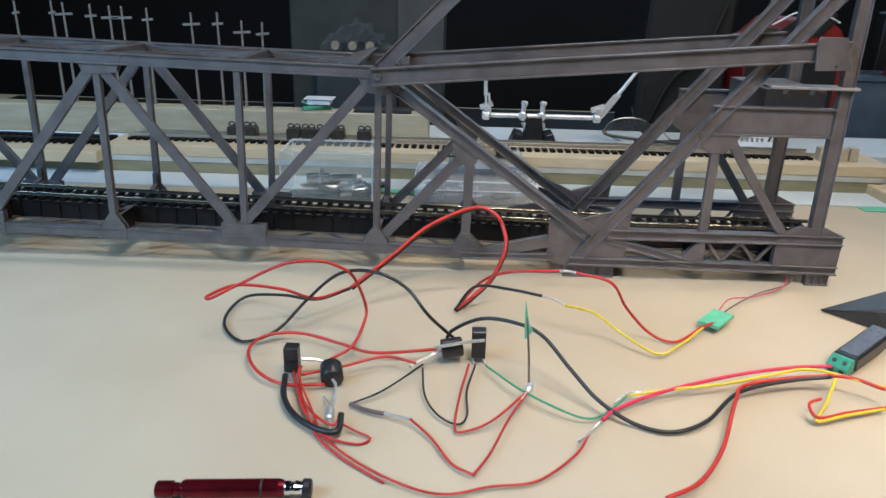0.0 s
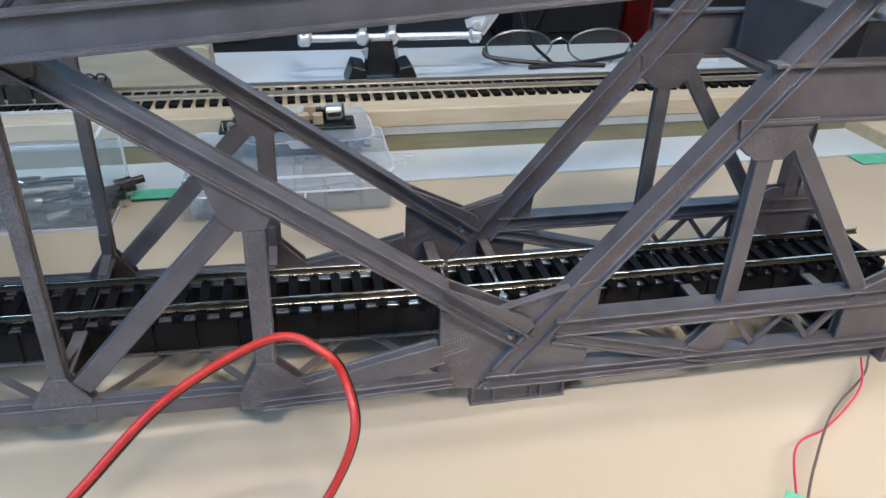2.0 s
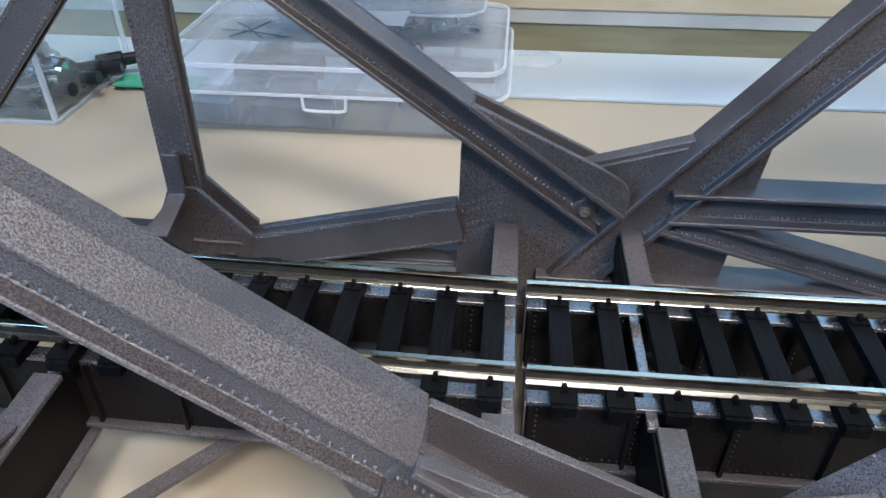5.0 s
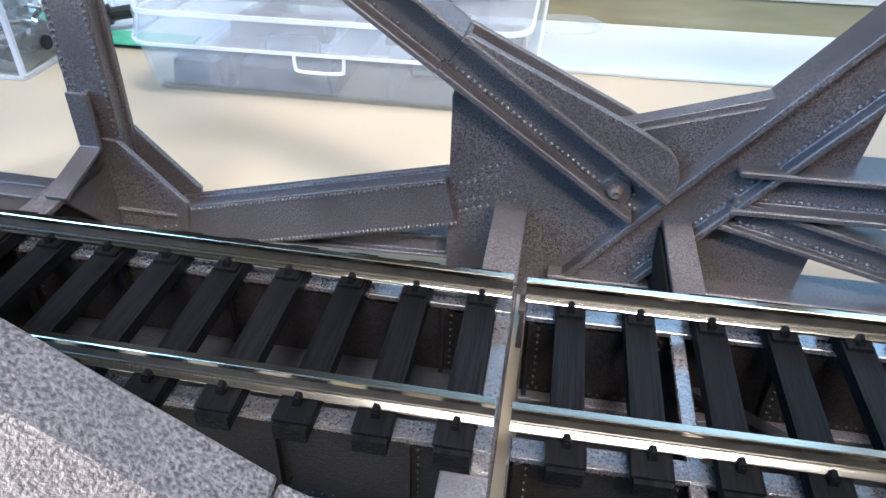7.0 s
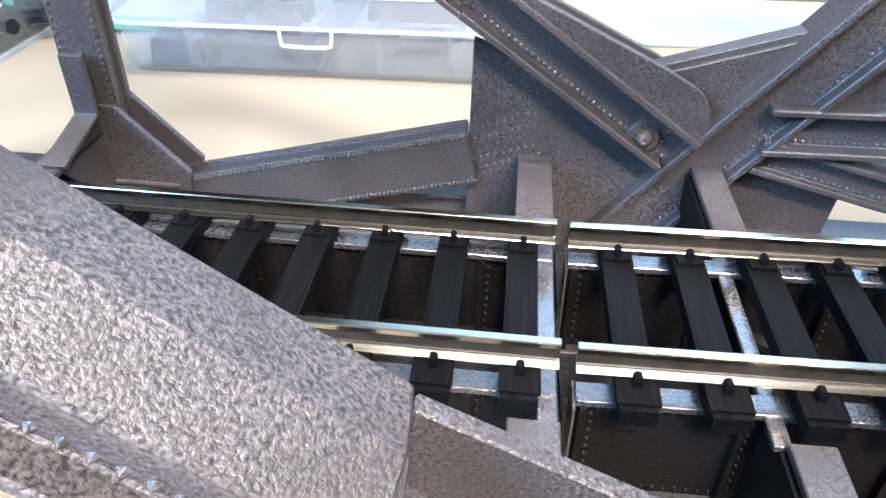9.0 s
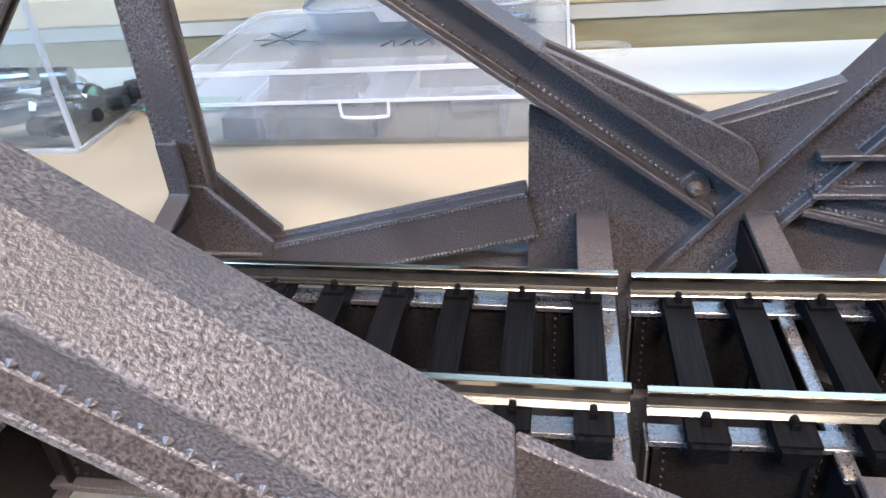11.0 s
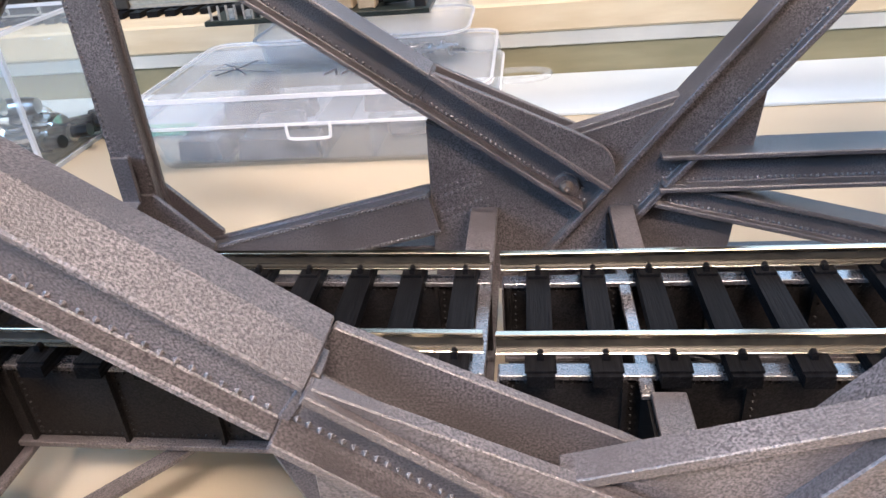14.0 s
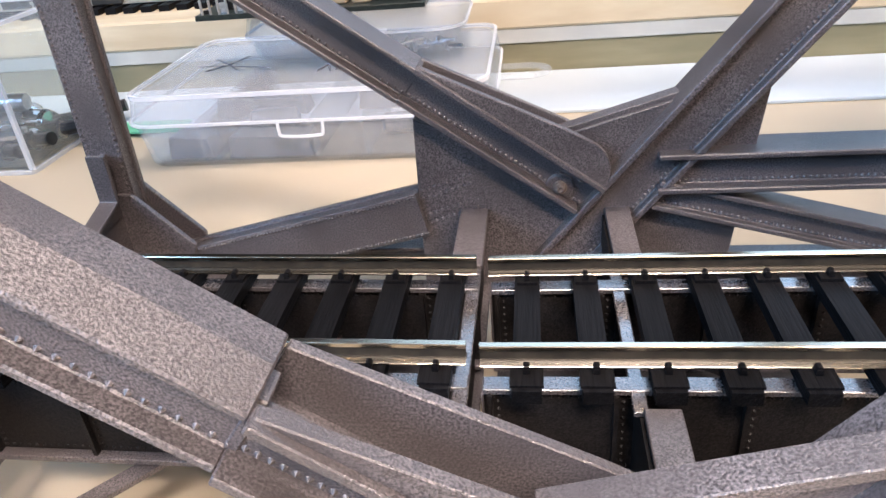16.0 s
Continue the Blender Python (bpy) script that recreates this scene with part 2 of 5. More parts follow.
def lathe(bm, p, u, profile, sides=24):
    """A turned shape: profile of (distance along u, radius) from the point p."""
    p, u = Vector(p), Vector(u).normalized()
    s = (u.cross(Vector((0, 0, 1))) if abs(u.z) < 0.95 else u.cross(Vector((1, 0, 0)))).normalized()
    t = u.cross(s)
    rings = [[bm.verts.new((p + d * u + r * (math.cos(a) * s + math.sin(a) * t)) * MM) for a in (2 * math.pi * k / sides for k in range(sides))] for d, r in profile]
    for a, b in zip(rings, rings[1:]):
        for k in range(sides):
            bm.faces.new((a[k], a[(k + 1) % sides], b[(k + 1) % sides], b[k]))
    bm.faces.new(rings[0][::-1])
    bm.faces.new(rings[-1])


def spline(pts, steps=8):
    pts = [Vector(p) for p in pts]
    ext = [2 * pts[0] - pts[1], *pts, 2 * pts[-1] - pts[-2]]
    out = []
    for a, b, c, d in zip(ext, ext[1:], ext[2:], ext[3:]):
        for k in range(steps):
            s = k / steps
            out.append(0.5 * (2 * b + (c - a) * s + (2 * a - 5 * b + 4 * c - d) * s * s + (3 * b - a - 3 * c + d) * s ** 3))
    return out + [pts[-1]]


def tube(bm, pts, r, sides=10, steps=8):
    line = spline(pts, steps) if steps > 1 else [Vector(p) for p in pts]
    rings, s = [], None
    for i, p in enumerate(line):
        u = (line[min(i + 1, len(line) - 1)] - line[max(i - 1, 0)]).normalized()
        if s is None:
            s = (u.cross(Vector((0, 0, 1))) if abs(u.z) < 0.95 else u.cross(Vector((1, 0, 0)))).normalized()
        s = (s - u * s.dot(u)).normalized()
        t = u.cross(s)
        rings.append([bm.verts.new((p + r * (math.cos(a) * s + math.sin(a) * t)) * MM) for a in (2 * math.pi * k / sides for k in range(sides))])
    for a, b in zip(rings, rings[1:]):
        for k in range(sides):
            bm.faces.new((a[k], a[(k + 1) % sides], b[(k + 1) % sides], b[k]))
    bm.faces.new(rings[0][::-1])
    bm.faces.new(rings[-1])


def made(name, mat, parent, fill, label="", bevel=0.0, smooth=False):
    """Build one mesh part with a filling function."""
    bm = bmesh.new()
    fill(bm)
    return part(name, bm, mat, parent, label, bevel, smooth)


def rivets(bm, p, q, y, side, step=0.75, r=0.31):
    """A row of small rivet heads on the face y between two points of the x-z plane; side is the way they stand out."""
    n = max(2, int(math.hypot(q[0] - p[0], q[1] - p[1]) / step))
    for k in range(n + 1):
        x, z = p[0] + (q[0] - p[0]) * k / n, p[1] + (q[1] - p[1]) * k / n
        ring = [bm.verts.new(((x + r * math.cos(a)) * MM, y * MM, (z + r * math.sin(a)) * MM)) for a in (math.pi * i / 3 for i in range(6))]
        top = bm.verts.new((x * MM, (y + side * r * 1.05) * MM, z * MM))
        for i in range(6):
            bm.faces.new((ring[i], ring[(i + 1) % 6], top))


# ---- room and table ----
made("floor", M_DARK, None, lambda bm: slab(bm, -1600, 1600, -1500, 1500, -780, -760))["kind"] = "structure"
made("ceiling", M_DARK, None, lambda bm: slab(bm, -1600, 1600, -1500, 1500, 2200, 2220))["kind"] = "structure"
for wall_name, box in (("wall_north", (-1600, 1600, 1500, 1560)), ("wall_south", (-1600, 1600, -1560, -1500)),
                       ("wall_west", (-1660, -1600, -1500, 1500)), ("wall_east", (1600, 1660, -1500, 1500))):
    made(wall_name, M_DARK, None, lambda bm: slab(bm, *box, -760, 2200))["kind"] = "structure"
table = thing("work_table", "large beige board work table with a smooth top", "table")
made("tabletop", M_TABLE, table, lambda bm: slab(bm, -820, 760, -520, 620, -25, 0), "", 1.5)
for px, py in ((-780, -480), (720, -480), (-780, 580), (720, 580)):
    made("leg", M_CREAM, table, lambda bm: slab(bm, px - 30, px + 30, py - 30, py + 30, -760, -25))

# ---- the bridge: shared member shapes ----
MID = 69.8  # the rear truss mirrors the front one
TC = 37.3  # centre line of the track


def ys(side, a, b):
    return (a, b) if side == 0 else (MID - b, MID - a)


def yt(side, a, b):
    """The same, for parts that the rear truss repeats unmirrored."""
    return (a, b) if side == 0 else (a + MID - 2.6, b + MID - 2.6)


def section(bm, p, q, pts):
    """A section of (offset square to the bar, y), pulled from p to q in the x-z plane."""
    ux, uz = q[0] - p[0], q[1] - p[1]
    n = math.hypot(ux, uz)
    nx, nz = -uz / n, ux / n
    a, b = ([bm.verts.new(((e[0] + nx * o) * MM, y * MM, (e[1] + nz * o) * MM)) for o, y in pts] for e in (p, q))
    bm.faces.new(a)
    bm.faces.new(b[::-1])
    k = len(pts)
    for i in range(k):
        bm.faces.new((a[i], b[i], b[(i + 1) % k], a[(i + 1) % k]))


def box_member(name, p, q, w, side, parent, y=(-0.5, 3.3), rivet=True, step=0.9):
    """Two face plates with a recessed core, in one section; rivet rows along the edges."""
    a, b = ys(side, *y)
    h = w / 2
    sect = [(-h, a), (h, a), (h, a + 0.9), (h - 0.5, a + 0.9), (h - 0.5, b - 0.9), (h, b - 0.9), (h, b), (-h, b), (-h, b - 0.9), (0.5 - h, b - 0.9), (0.5 - h, a + 0.9), (-h, a + 0.9)]

    def fill(bm):
        section(bm, p, q, sect)
    ob = made(name, M_PRINT, parent, fill, "", 0.12)
    if rivet:
        ux, uz = q[0] - p[0], q[1] - p[1]
        n = math.hypot(ux, uz)
        nx, nz = -uz / n * (w / 2 - 0.55), ux / n * (w / 2 - 0.55)
        face = y[0] if side == 0 else MID - y[1]

        def heads(bm):
            for k in (-1, 1):
                rivets(bm, (p[0] + k * nx, p[1] + k * nz), (q[0] + k * nx, q[1] + k * nz), face, -1, step)
        tagged(made("rivet_row", M_PRINT, ob, heads), kind="stuff")
    return ob


def channel_member(name, p, q, w, side, parent, flange=(-2.6, 5.2), web=(0.0, 2.6), tf=0.8, rivet=True, lip=0.0):
    """An I-shaped member: wide top and bottom flanges over a recessed web, with rivet rows along the web."""
    (a, b), (c, d) = ys(side, *flange), ys(side, *web)
    h = w / 2
    sect = [(-h, a), (tf - h, a), (tf - h, c), (h - tf, c), (h - tf, a), (h, a), (h, b), (h - tf, b), (h - tf, d), (tf - h, d), (tf - h, b), (-h, b)]

    def fill(bm):
        section(bm, p, q, sect)
    ob = made(name, M_PRINT, parent, fill, "", 0.15)
    if rivet:
        ux, uz = q[0] - p[0], q[1] - p[1]
        n = math.hypot(ux, uz)
        nx, nz = -uz / n * (w / 2 - tf - 0.45), ux / n * (w / 2 - tf - 0.45)
        face = web[0] if side == 0 else MID - web[1]

        def heads(bm):
            for k in (-1, 1):
                rivets(bm, (p[0] + k * nx, p[1] + k * nz), (q[0] + k * nx, q[1] + k * nz), face, -1, 0.85)
        tagged(made("rivet_row", M_PRINT, ob, heads), kind="stuff")
    return ob


def gusset(name, pts, side, parent, y=(-0.9, 3.5), rows=()):
    """A pair of plates, one on each face of a truss."""
    def fill(bm):
        prism(bm, pts, *ys(side, y[0], y[0] + 0.9))
        prism(bm, pts, *ys(side, y[1] - 0.9, y[1]))
    ob = made(name, M_PRINT, parent, fill, "", 0.12)
    if rows:
        face = y[0] if side == 0 else MID - y[1]

        def heads(bm):
            for a, b in rows:
                rivets(bm, a, b, face, -1, 0.9)
        tagged(made("rivet_row", M_PRINT, ob, heads), kind="stuff")
    return ob


def rail_part(parent, x0, x1, yc, top):
    """One rail with head, web and foot in a single section."""
    def pull(half):
        sect = [(z, yc + w) for z, w in half] + [(z, yc - w) for z, w in half[::-1]]
        return lambda bm: section(bm, (x0, top), (x1, top), sect)
    ob = made("rail", M_RAIL, parent, pull([(0.0, 0.34), (-0.1, 0.42), (-0.55, 0.42), (-0.7, 0.2)]), "bright nickel-silver model rail")
    # The web's dark colour paints the shaded gap between head and foot.
    made("web", M_RAILWEB, ob, pull([(-0.7, 0.2), (-1.72, 0.18)]), "dark rail web with the shade under the head in its colour")
    made("foot", M_RAILFOOT, ob, pull([(-1.72, 0.18), (-1.78, 0.28), (-2.02, 1.0), (-2.07, 1.1), (-2.2, 1.1), (-2.3, 1.0)]), "polished sloping rail foot")
    return ob


def tie_mesh(yc, top, length=25.6):
    """One plastic tie with the four rail chairs, at x = 0."""
    bm = bmesh.new()
    base = top - 2.3
    slab(bm, -1.5, 1.5, yc - length / 2, yc + length / 2, base - 2.0, base - 0.4)
    for e in (-8.7, 8.7):
        out = 1 if e > 0 else -1
        slab(bm, -1.7, 1.7, *sorted((yc + e + out * 0.9, yc + e + out * 3.6)), base - 0.4, base - 0.08)
        slab(bm, -1.25, 1.25, *sorted((yc + e + out * 0.9, yc + e - out * 2.3)), base - 0.4, base)
        for s in (-1, 1):
            y = yc + e + s * 1.45
            slab(bm, -0.34, 0.34, y - 0.5, y + 0.5, base, base + 0.62)
            rod(bm, (0, y - 0.42, base + 0.6), (0, y + 0.42, base + 0.6), 0.34, 0.34, 8)
    me = bpy.data.meshes.new("tie")
    bmesh.ops.recalc_face_normals(bm, faces=bm.faces)
    bm.to_mesh(me)
    bm.free()
    me.materials.append(M_TIE)
    return me


RAIL_TOP = 27.5
TIE = tie_mesh(TC, RAIL_TOP)


def ties(parent, first, last, step=7.0):
    x = first
    while (x <= last) if step > 0 else (x >= last):
        ob = new("tie", TIE)
        ob.parent = parent
        ob.location = (x * MM, 0, 0)
        x += step


def stringer(parent, x0, x1, yc, stiff):
    half = [(22.2, 0.45), (11.0, 0.45)]
    sect = [(z, yc + w) for z, w in half] + [(z, yc - w) for z, w in half[::-1]]
    # Web in the darkened print; its flanges keep the lighter colours.
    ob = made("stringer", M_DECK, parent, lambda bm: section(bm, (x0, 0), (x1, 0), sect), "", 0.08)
    made("top_flange", M_GLOSSPRINT, ob, lambda bm: slab(bm, x0, x1, yc - 1.1, yc + 1.1, 22.2, 22.9), "", 0.08)
    made("bottom_flange", M_PRINT, ob, lambda bm: slab(bm, x0, x1, yc - 1.7, yc + 1.7, 10.15, 10.98), "", 0.08)
    bm = bmesh.new()
    slab(bm, 0, 0.5, -1.3, 1.3, 11.0, 22.2)
    me = bpy.data.meshes.new("stiffener")
    bm.to_mesh(me)
    bm.free()
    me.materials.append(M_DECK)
    x = x0 + 0.4
    while x < x1:
        sob = new("stiffener", me)
        sob.parent = ob
        sob.location = (x * MM, yc * MM, 0)
        x += stiff

    def heads(bm):
        rivets(bm, (x0 + 1, 11.7), (x1 - 1, 11.7), yc - 0.45, -1, 1.0, 0.25)
        rivets(bm, (x0 + 1, 21.5), (x1 - 1, 21.5), yc - 0.45, -1, 1.0, 0.25)
        x = x0 + 1.5
        while x < x1:
            rivets(bm, (x, 12.4), (x, 20.8), yc - 0.45, -1, 1.0, 0.25)
            x += stiff
    tagged(made("rivet_row", M_DECK, ob, heads), kind="stuff")


def floor_beam(parent, x, wide, narrow):
    """A cross girder: wide top flange out to the trusses, a narrow one between the stringers."""
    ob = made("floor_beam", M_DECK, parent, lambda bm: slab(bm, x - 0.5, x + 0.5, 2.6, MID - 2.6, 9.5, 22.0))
    for nm, box in (("top_flange", (*wide, 2.6, TC - 13.3, 22.4, 23.3)), ("top_flange", (*wide, TC + 13.3, MID - 2.6, 22.4, 23.3)),
                    ("cover_strip", (*narrow, TC - 13.3, TC + 13.3, 22.0, 22.7)), ("bottom_flange", (*wide, 2.6, MID - 2.6, 8.7, 9.5))):
        made(nm, M_GLOSSPRINT if nm == "cover_strip" else M_PRINT, ob, lambda bm: slab(bm, *box), "", 0.12)
    return ob


def hinge_pin(parent, x, z, side):
    face = 0.0 if side == 0 else MID - 2.7
    ob = made("hinge_pin", M_PRINT, parent, lambda bm: lathe(bm, (x, face + 0.3, z), (0, -1, 0), [(0, 2.05), (0.75, 2.05), (0.9, 1.9), (0.9, 1.1), (0.6, 1.0)], 24), "round pin boss with a rough centre")
    made("stud", M_STUD, ob, lambda bm: lathe(bm, (x, face - 0.3, z), (0.05, -1, 0.1), [(0, 1.1), (0.7, 1.05), (1.2, 0.8), (1.5, 0.45), (1.35, 0.0001)], 9), "melted brown stud end")


# ---- the moving span ----
leaf = thing("bascule_span", "dark grey-brown printed plastic truss span with track", "model bridge")
TILT = radians(1.3)
PIV = Vector((0, 0, 27.0)) * MM
leaf.matrix_basis = Matrix.Translation(PIV) @ Matrix.Rotation(TILT, 4, "Y") @ Matrix.Translation(-PIV)
X0 = -447
POSTS = (-71, -125, -205, -285, -365, -445)
for side in (0, 1):
    # chords
    chord = [(9.8, -0.6), (15.2, -0.6), (15.2, -1.4), (15.8, -1.4), (15.8, 1.2), (15.2, 1.2), (15.2, 1.5), (15.8, 1.5), (15.8, 4.4), (15.2, 4.4), (15.2, 3.6), (9.8, 3.6)]
    made("bottom_chord", M_PRINT, leaf, lambda bm: section(bm, (X0, 0), (-60, 0), [(z, y if side == 0 else MID - y) for z, y in chord]), "", 0.15)
    plank_pts = ((-63, 11.9), (-20.5, 22.5))
    box_member("bottom_chord", *plank_pts, 7.4, side, leaf, (-0.8, 3.4), True, 0.6)
    channel_member("guide_bar", (-73, 11.2), (-16.8, 13.3), 4.0, side, leaf, (-3.2, 0.6), (-1.8, -0.4), 0.6, False)
    channel_member("top_chord", (X0, 117.2), (-128, 117.2), 6.6, side, leaf, (-1.8, 4.6), (-0.6, 3.4), 0.9, False)
    # posts and braces
    for x in POSTS:
        top = 72 if x == -71 else 115
        at_x = x + (1.5 * side if x == -71 else 0)
        box_member("post", (at_x, 13), (at_x, top), 5.6 + 0.5 * side if x == -71 else 3.8, side, leaf, (-0.5, 3.3), x > -150)
    box_member("brace", (-120, 21), (-75 + 1.5 * side, 72), 5.8, side, leaf, (-0.2, 3.0))
    box_member("brace", (-209, 19), (-130, 112), 5.8, side, leaf, (-0.2, 3.0), False)
    box_member("brace", (-201 - 8, 19), (-283, 113), 5.8, side, leaf, (-0.2, 3.0), False)
    box_member("brace", (-287, 113), (-361, 19), 5.8, side, leaf, (-0.2, 3.0), False)
    box_member("brace", (-369, 19), (-443, 113), 5.8, side, leaf, (-0.2, 3.0), False)
    # gussets along the chords
    for x in (-125, -285, -445):
        gusset("gusset_plate", [(x - 8, 9.2), (x + 7.5, 9.2), (x + 7.5, 17), (x + 2.2, 25), (x - 2.5, 25), (x - 8, 17)], side, leaf)
    for x in (-205, -365):
        gusset("gusset_plate", [(x - 14, 9.2), (x + 13, 9.2), (x + 13, 23.5), (x - 14, 23.5)], side, leaf)
    gx, gz = 1.8 * side, 1.6 * side
    gusset("gusset_plate", [(-79 + gx, 9.0), (-61.2 + gx, 10.2), (-60 + gx, 16.0 + gz), (-68.6 + gx, 25.0 + gz), (-73.6 + gx, 25.2 + gz), (-79 + gx, 14.5)], side, leaf, (-1.3, 3.9),
           (((-78 + gx, 10.2), (-73 + gx, 10.2)), ((-78 + gx, 12.0), (-73 + gx, 12.0)), ((-70.5 + gx, 11.4), (-62.5 + gx, 13.6)), ((-70.5 + gx, 10.0), (-62.5 + gx, 11.4))))
    gusset("gusset_plate", [(-297, 120), (-269, 120), (-273, 110), (-280, 108.5), (-292, 108.5)], side, leaf)
    gusset("gusset_plate", [(-140, 120), (-112, 120), (-113, 107), (-122, 104.5), (-132, 106)], side, leaf)
    gusset("gusset_plate", [(-83 + gx, 83), (-66 + gx, 71.5), (-68 + gx, 67.2), (-75 + gx, 67.0), (-79 + gx, 70)], side, leaf, (-0.8, 3.4))
    # end post: straight I-shaped bar down to the hinge pin
    LIP = (-1.75, -2.45)  # how far the flanges stand out, front and rear
    E0, E1, N0 = (-123.5, 114.8), (4.9, 25.2), (-21.1, 43.34)
    roof = [(-3.0, LIP[side]), (-2.3, LIP[side]), (-2.3, 0.0), (2.1, 0.0), (2.1, LIP[side]), (2.75, LIP[side]), *(((3.75, 1.7), (3.3, 5.35)) if side == 0 else ((3.3, 1.7), (2.25, 5.35))), (1.9, 5.2), (2.1, 2.6), (-2.1, 2.6), (-2.1, 5.2), (-2.9, 5.2)]
    post = made("end_post", M_PRINT, leaf, lambda bm: section(bm, E0, N0, [(o, y if side == 0 else y + MID - 2.6) for o, y in roof]), "", 0.15)
    pn = math.hypot(N0[0] - E0[0], N0[1] - E0[1])
    px, pz = -(N0[1] - E0[1]) / pn * 1.6, (N0[0] - E0[0]) / pn * 1.6
    tagged(made("rivet_row", M_PRINT, post, lambda bm: [rivets(bm, (E0[0] + k * px, E0[1] + k * pz), (N0[0] + k * px, N0[1] + k * pz), 0.0 if side == 0 else MID - 2.6, -1, 1.1, 0.3) for k in (-1.18, 1)]), kind="stuff")
    ux, uz = (E1[0] - E0[0]), (E1[1] - E0[1])
    n = math.hypot(ux, uz)
    ux, uz, nx, nz = ux / n, uz / n, -uz / n, ux / n

    def at(d, o):
        return (E0[0] + ux * d + nx * o, E0[1] + uz * d + nz * o)

    LN = (N0[0] - E0[0]) / ux
    LE = n

    # forked foot: two web plates with flange strips and a rounded hinge ear on each
    fork_ob = made("forked_foot", M_PRINT, leaf, lambda bm: plank(bm, at(LN - 0.2, 0), at(LN + 0.7, 0), -2.9, 2.7, *ys(side, -0.2, 2.6)), "", 0.12)
    made("core", M_PRINT, fork_ob, lambda bm: plank(bm, at(LN + 0.7, 0), at(LE - 6, 0), -2.1, -0.8, *yt(side, 0.7, 4.2)))
    for a, b, f0, f1, e0, e1, start, top in ((0.0, 0.7, -2.6, -0.6, -1.9, -0.7, 3.0, 7.4), (2.0, 2.7, 5.2, 5.3, 4.2, 5.2, 3.2 if side == 0 else 2.4, 7.2 if side == 0 else 6.8)):
        made("web_plate", M_PRINT, fork_ob, lambda bm: plank(bm, at(LN + 0.7, 0), at(LE, 0), -2.1, 2.1 if a == 0 else -0.9, *yt(side, a, b)))
        if a == 0:
            made("flange", M_PRINT, fork_ob, lambda bm: plank(bm, at(LN, 0), at(LE + 0.3, 0), 2.1, 2.9, *yt(side, f0, f1)), "", 0.12)
        made("flange", M_PRINT, fork_ob, lambda bm: plank(bm, at(LN, 0), at(LE - 1.0, 0), -2.9, -2.1, *yt(side, -2.6 if a == 0 else 2.4, 0.3 if a == 0 else 5.2)), "", 0.12)
        ear = [at(LN + 0.2, 2.5 if a == 0 else -1.0), at(LE + 0.1, 2.5 if a == 0 else -1.0)]
        for k in range(9):
            g = radians(90 * k / 8)
            ear.append(at(LE - 4.9 + 4.9 * math.cos(g), 2.9 + (top - 2.9) * math.sin(g)))
        ear += [at(LE - 9.5, top - 0.5), at(LN + 0.2, start)]
        made("hinge_ear", M_PRINT, fork_ob, lambda bm: prism(bm, ear, *yt(side, e0, e1)), "", 0.12)

    def fork_heads(bm):
        face = 0.0 if side == 0 else MID - 2.6
        for o in (-1.7, 1.7):
            rivets(bm, at(LN + 1, o), at(LE - 1, o), face, -1, 0.85)
        for k in range(8):
            g = 2 * math.pi * k / 8
            c = at(LE - 4.4, 0)
            rivets(bm, (c[0] + 1.9 * math.cos(g), c[1] + 1.9 * math.sin(g)), (c[0] + 1.9 * math.cos(g) + 0.1, c[1] + 1.9 * math.sin(g)), face, -1, 0.9)
    tagged(made("rivet_row", M_PRINT, fork_ob, fork_heads), kind="stuff")
    hinge_pin(leaf, 0.2, 27.0, side)
    # heel plate behind the end post
    gusset("heel_plate", [(-21, 37.5), (-21.0, 9.0), (-9.5, 7.5), (6, 22), (-2, 30)], side, leaf, (0.3, 2.3),
           (((-20.3, 20.5), (-12, 23.4)), ((-20.3, 22.0), (-12, 24.9)), ((-20.3, 24.8), (-13, 27.4)), ((-20.3, 26.3), (-13, 28.9))))
    # strut rising from the apex
    channel_member("rising_strut", (-124, 119), (-30, 217), 8.4, side, leaf, (-1.2, 4.2), (0.0, 2.8), 0.9, False)
    made("apex_pin", M_PRINT, leaf, lambda bm: lathe(bm, (-124.9, -2.4 if side == 0 else MID - 5.4, 115.3), (0, -1, 0), [(0, 1.9), (0.9, 1.8), (1.1, 1.3), (1.1, 0.7), (0.7, 0.6), (0.7, 0.0001)], 20))
# knee brackets inside the posts
def knee(parent, x, side):
    inner = 2.6 if side == 0 else MID - 2.6
    g = 1 if side == 0 else -1

    def fill(bm):
        for a, b, t in ((x - 0.4, x + 0.4, 0), (x - 1.5, x + 1.5, 1)):
            pts = [(0, 9.5), (12, 23.3), (2.6, 26.0), (2.6, 33.5), (0, 33.5)] if t == 0 else [(12, 23.3), (12.4, 24.0), (3.3, 26.4), (3.3, 34), (2.6, 34), (2.6, 26.0)]
            va = [bm.verts.new((a * MM, (inner + g * u) * MM, z * MM)) for u, z in pts]
            vb = [bm.verts.new((b * MM, (inner + g * u) * MM, z * MM)) for u, z in pts]
            bm.faces.new(va)
            bm.faces.new(vb[::-1])
            for i in range(len(pts)):
                bm.faces.new((va[i], vb[i], vb[(i + 1) % len(pts)], va[(i + 1) % len(pts)]))
    made("knee_bracket", M_PRINT, parent, fill, "", 0.1)


for x in POSTS:
    for side in (0, 1):
        knee(leaf, x + (1.5 if x == -71 and side else 0), side)
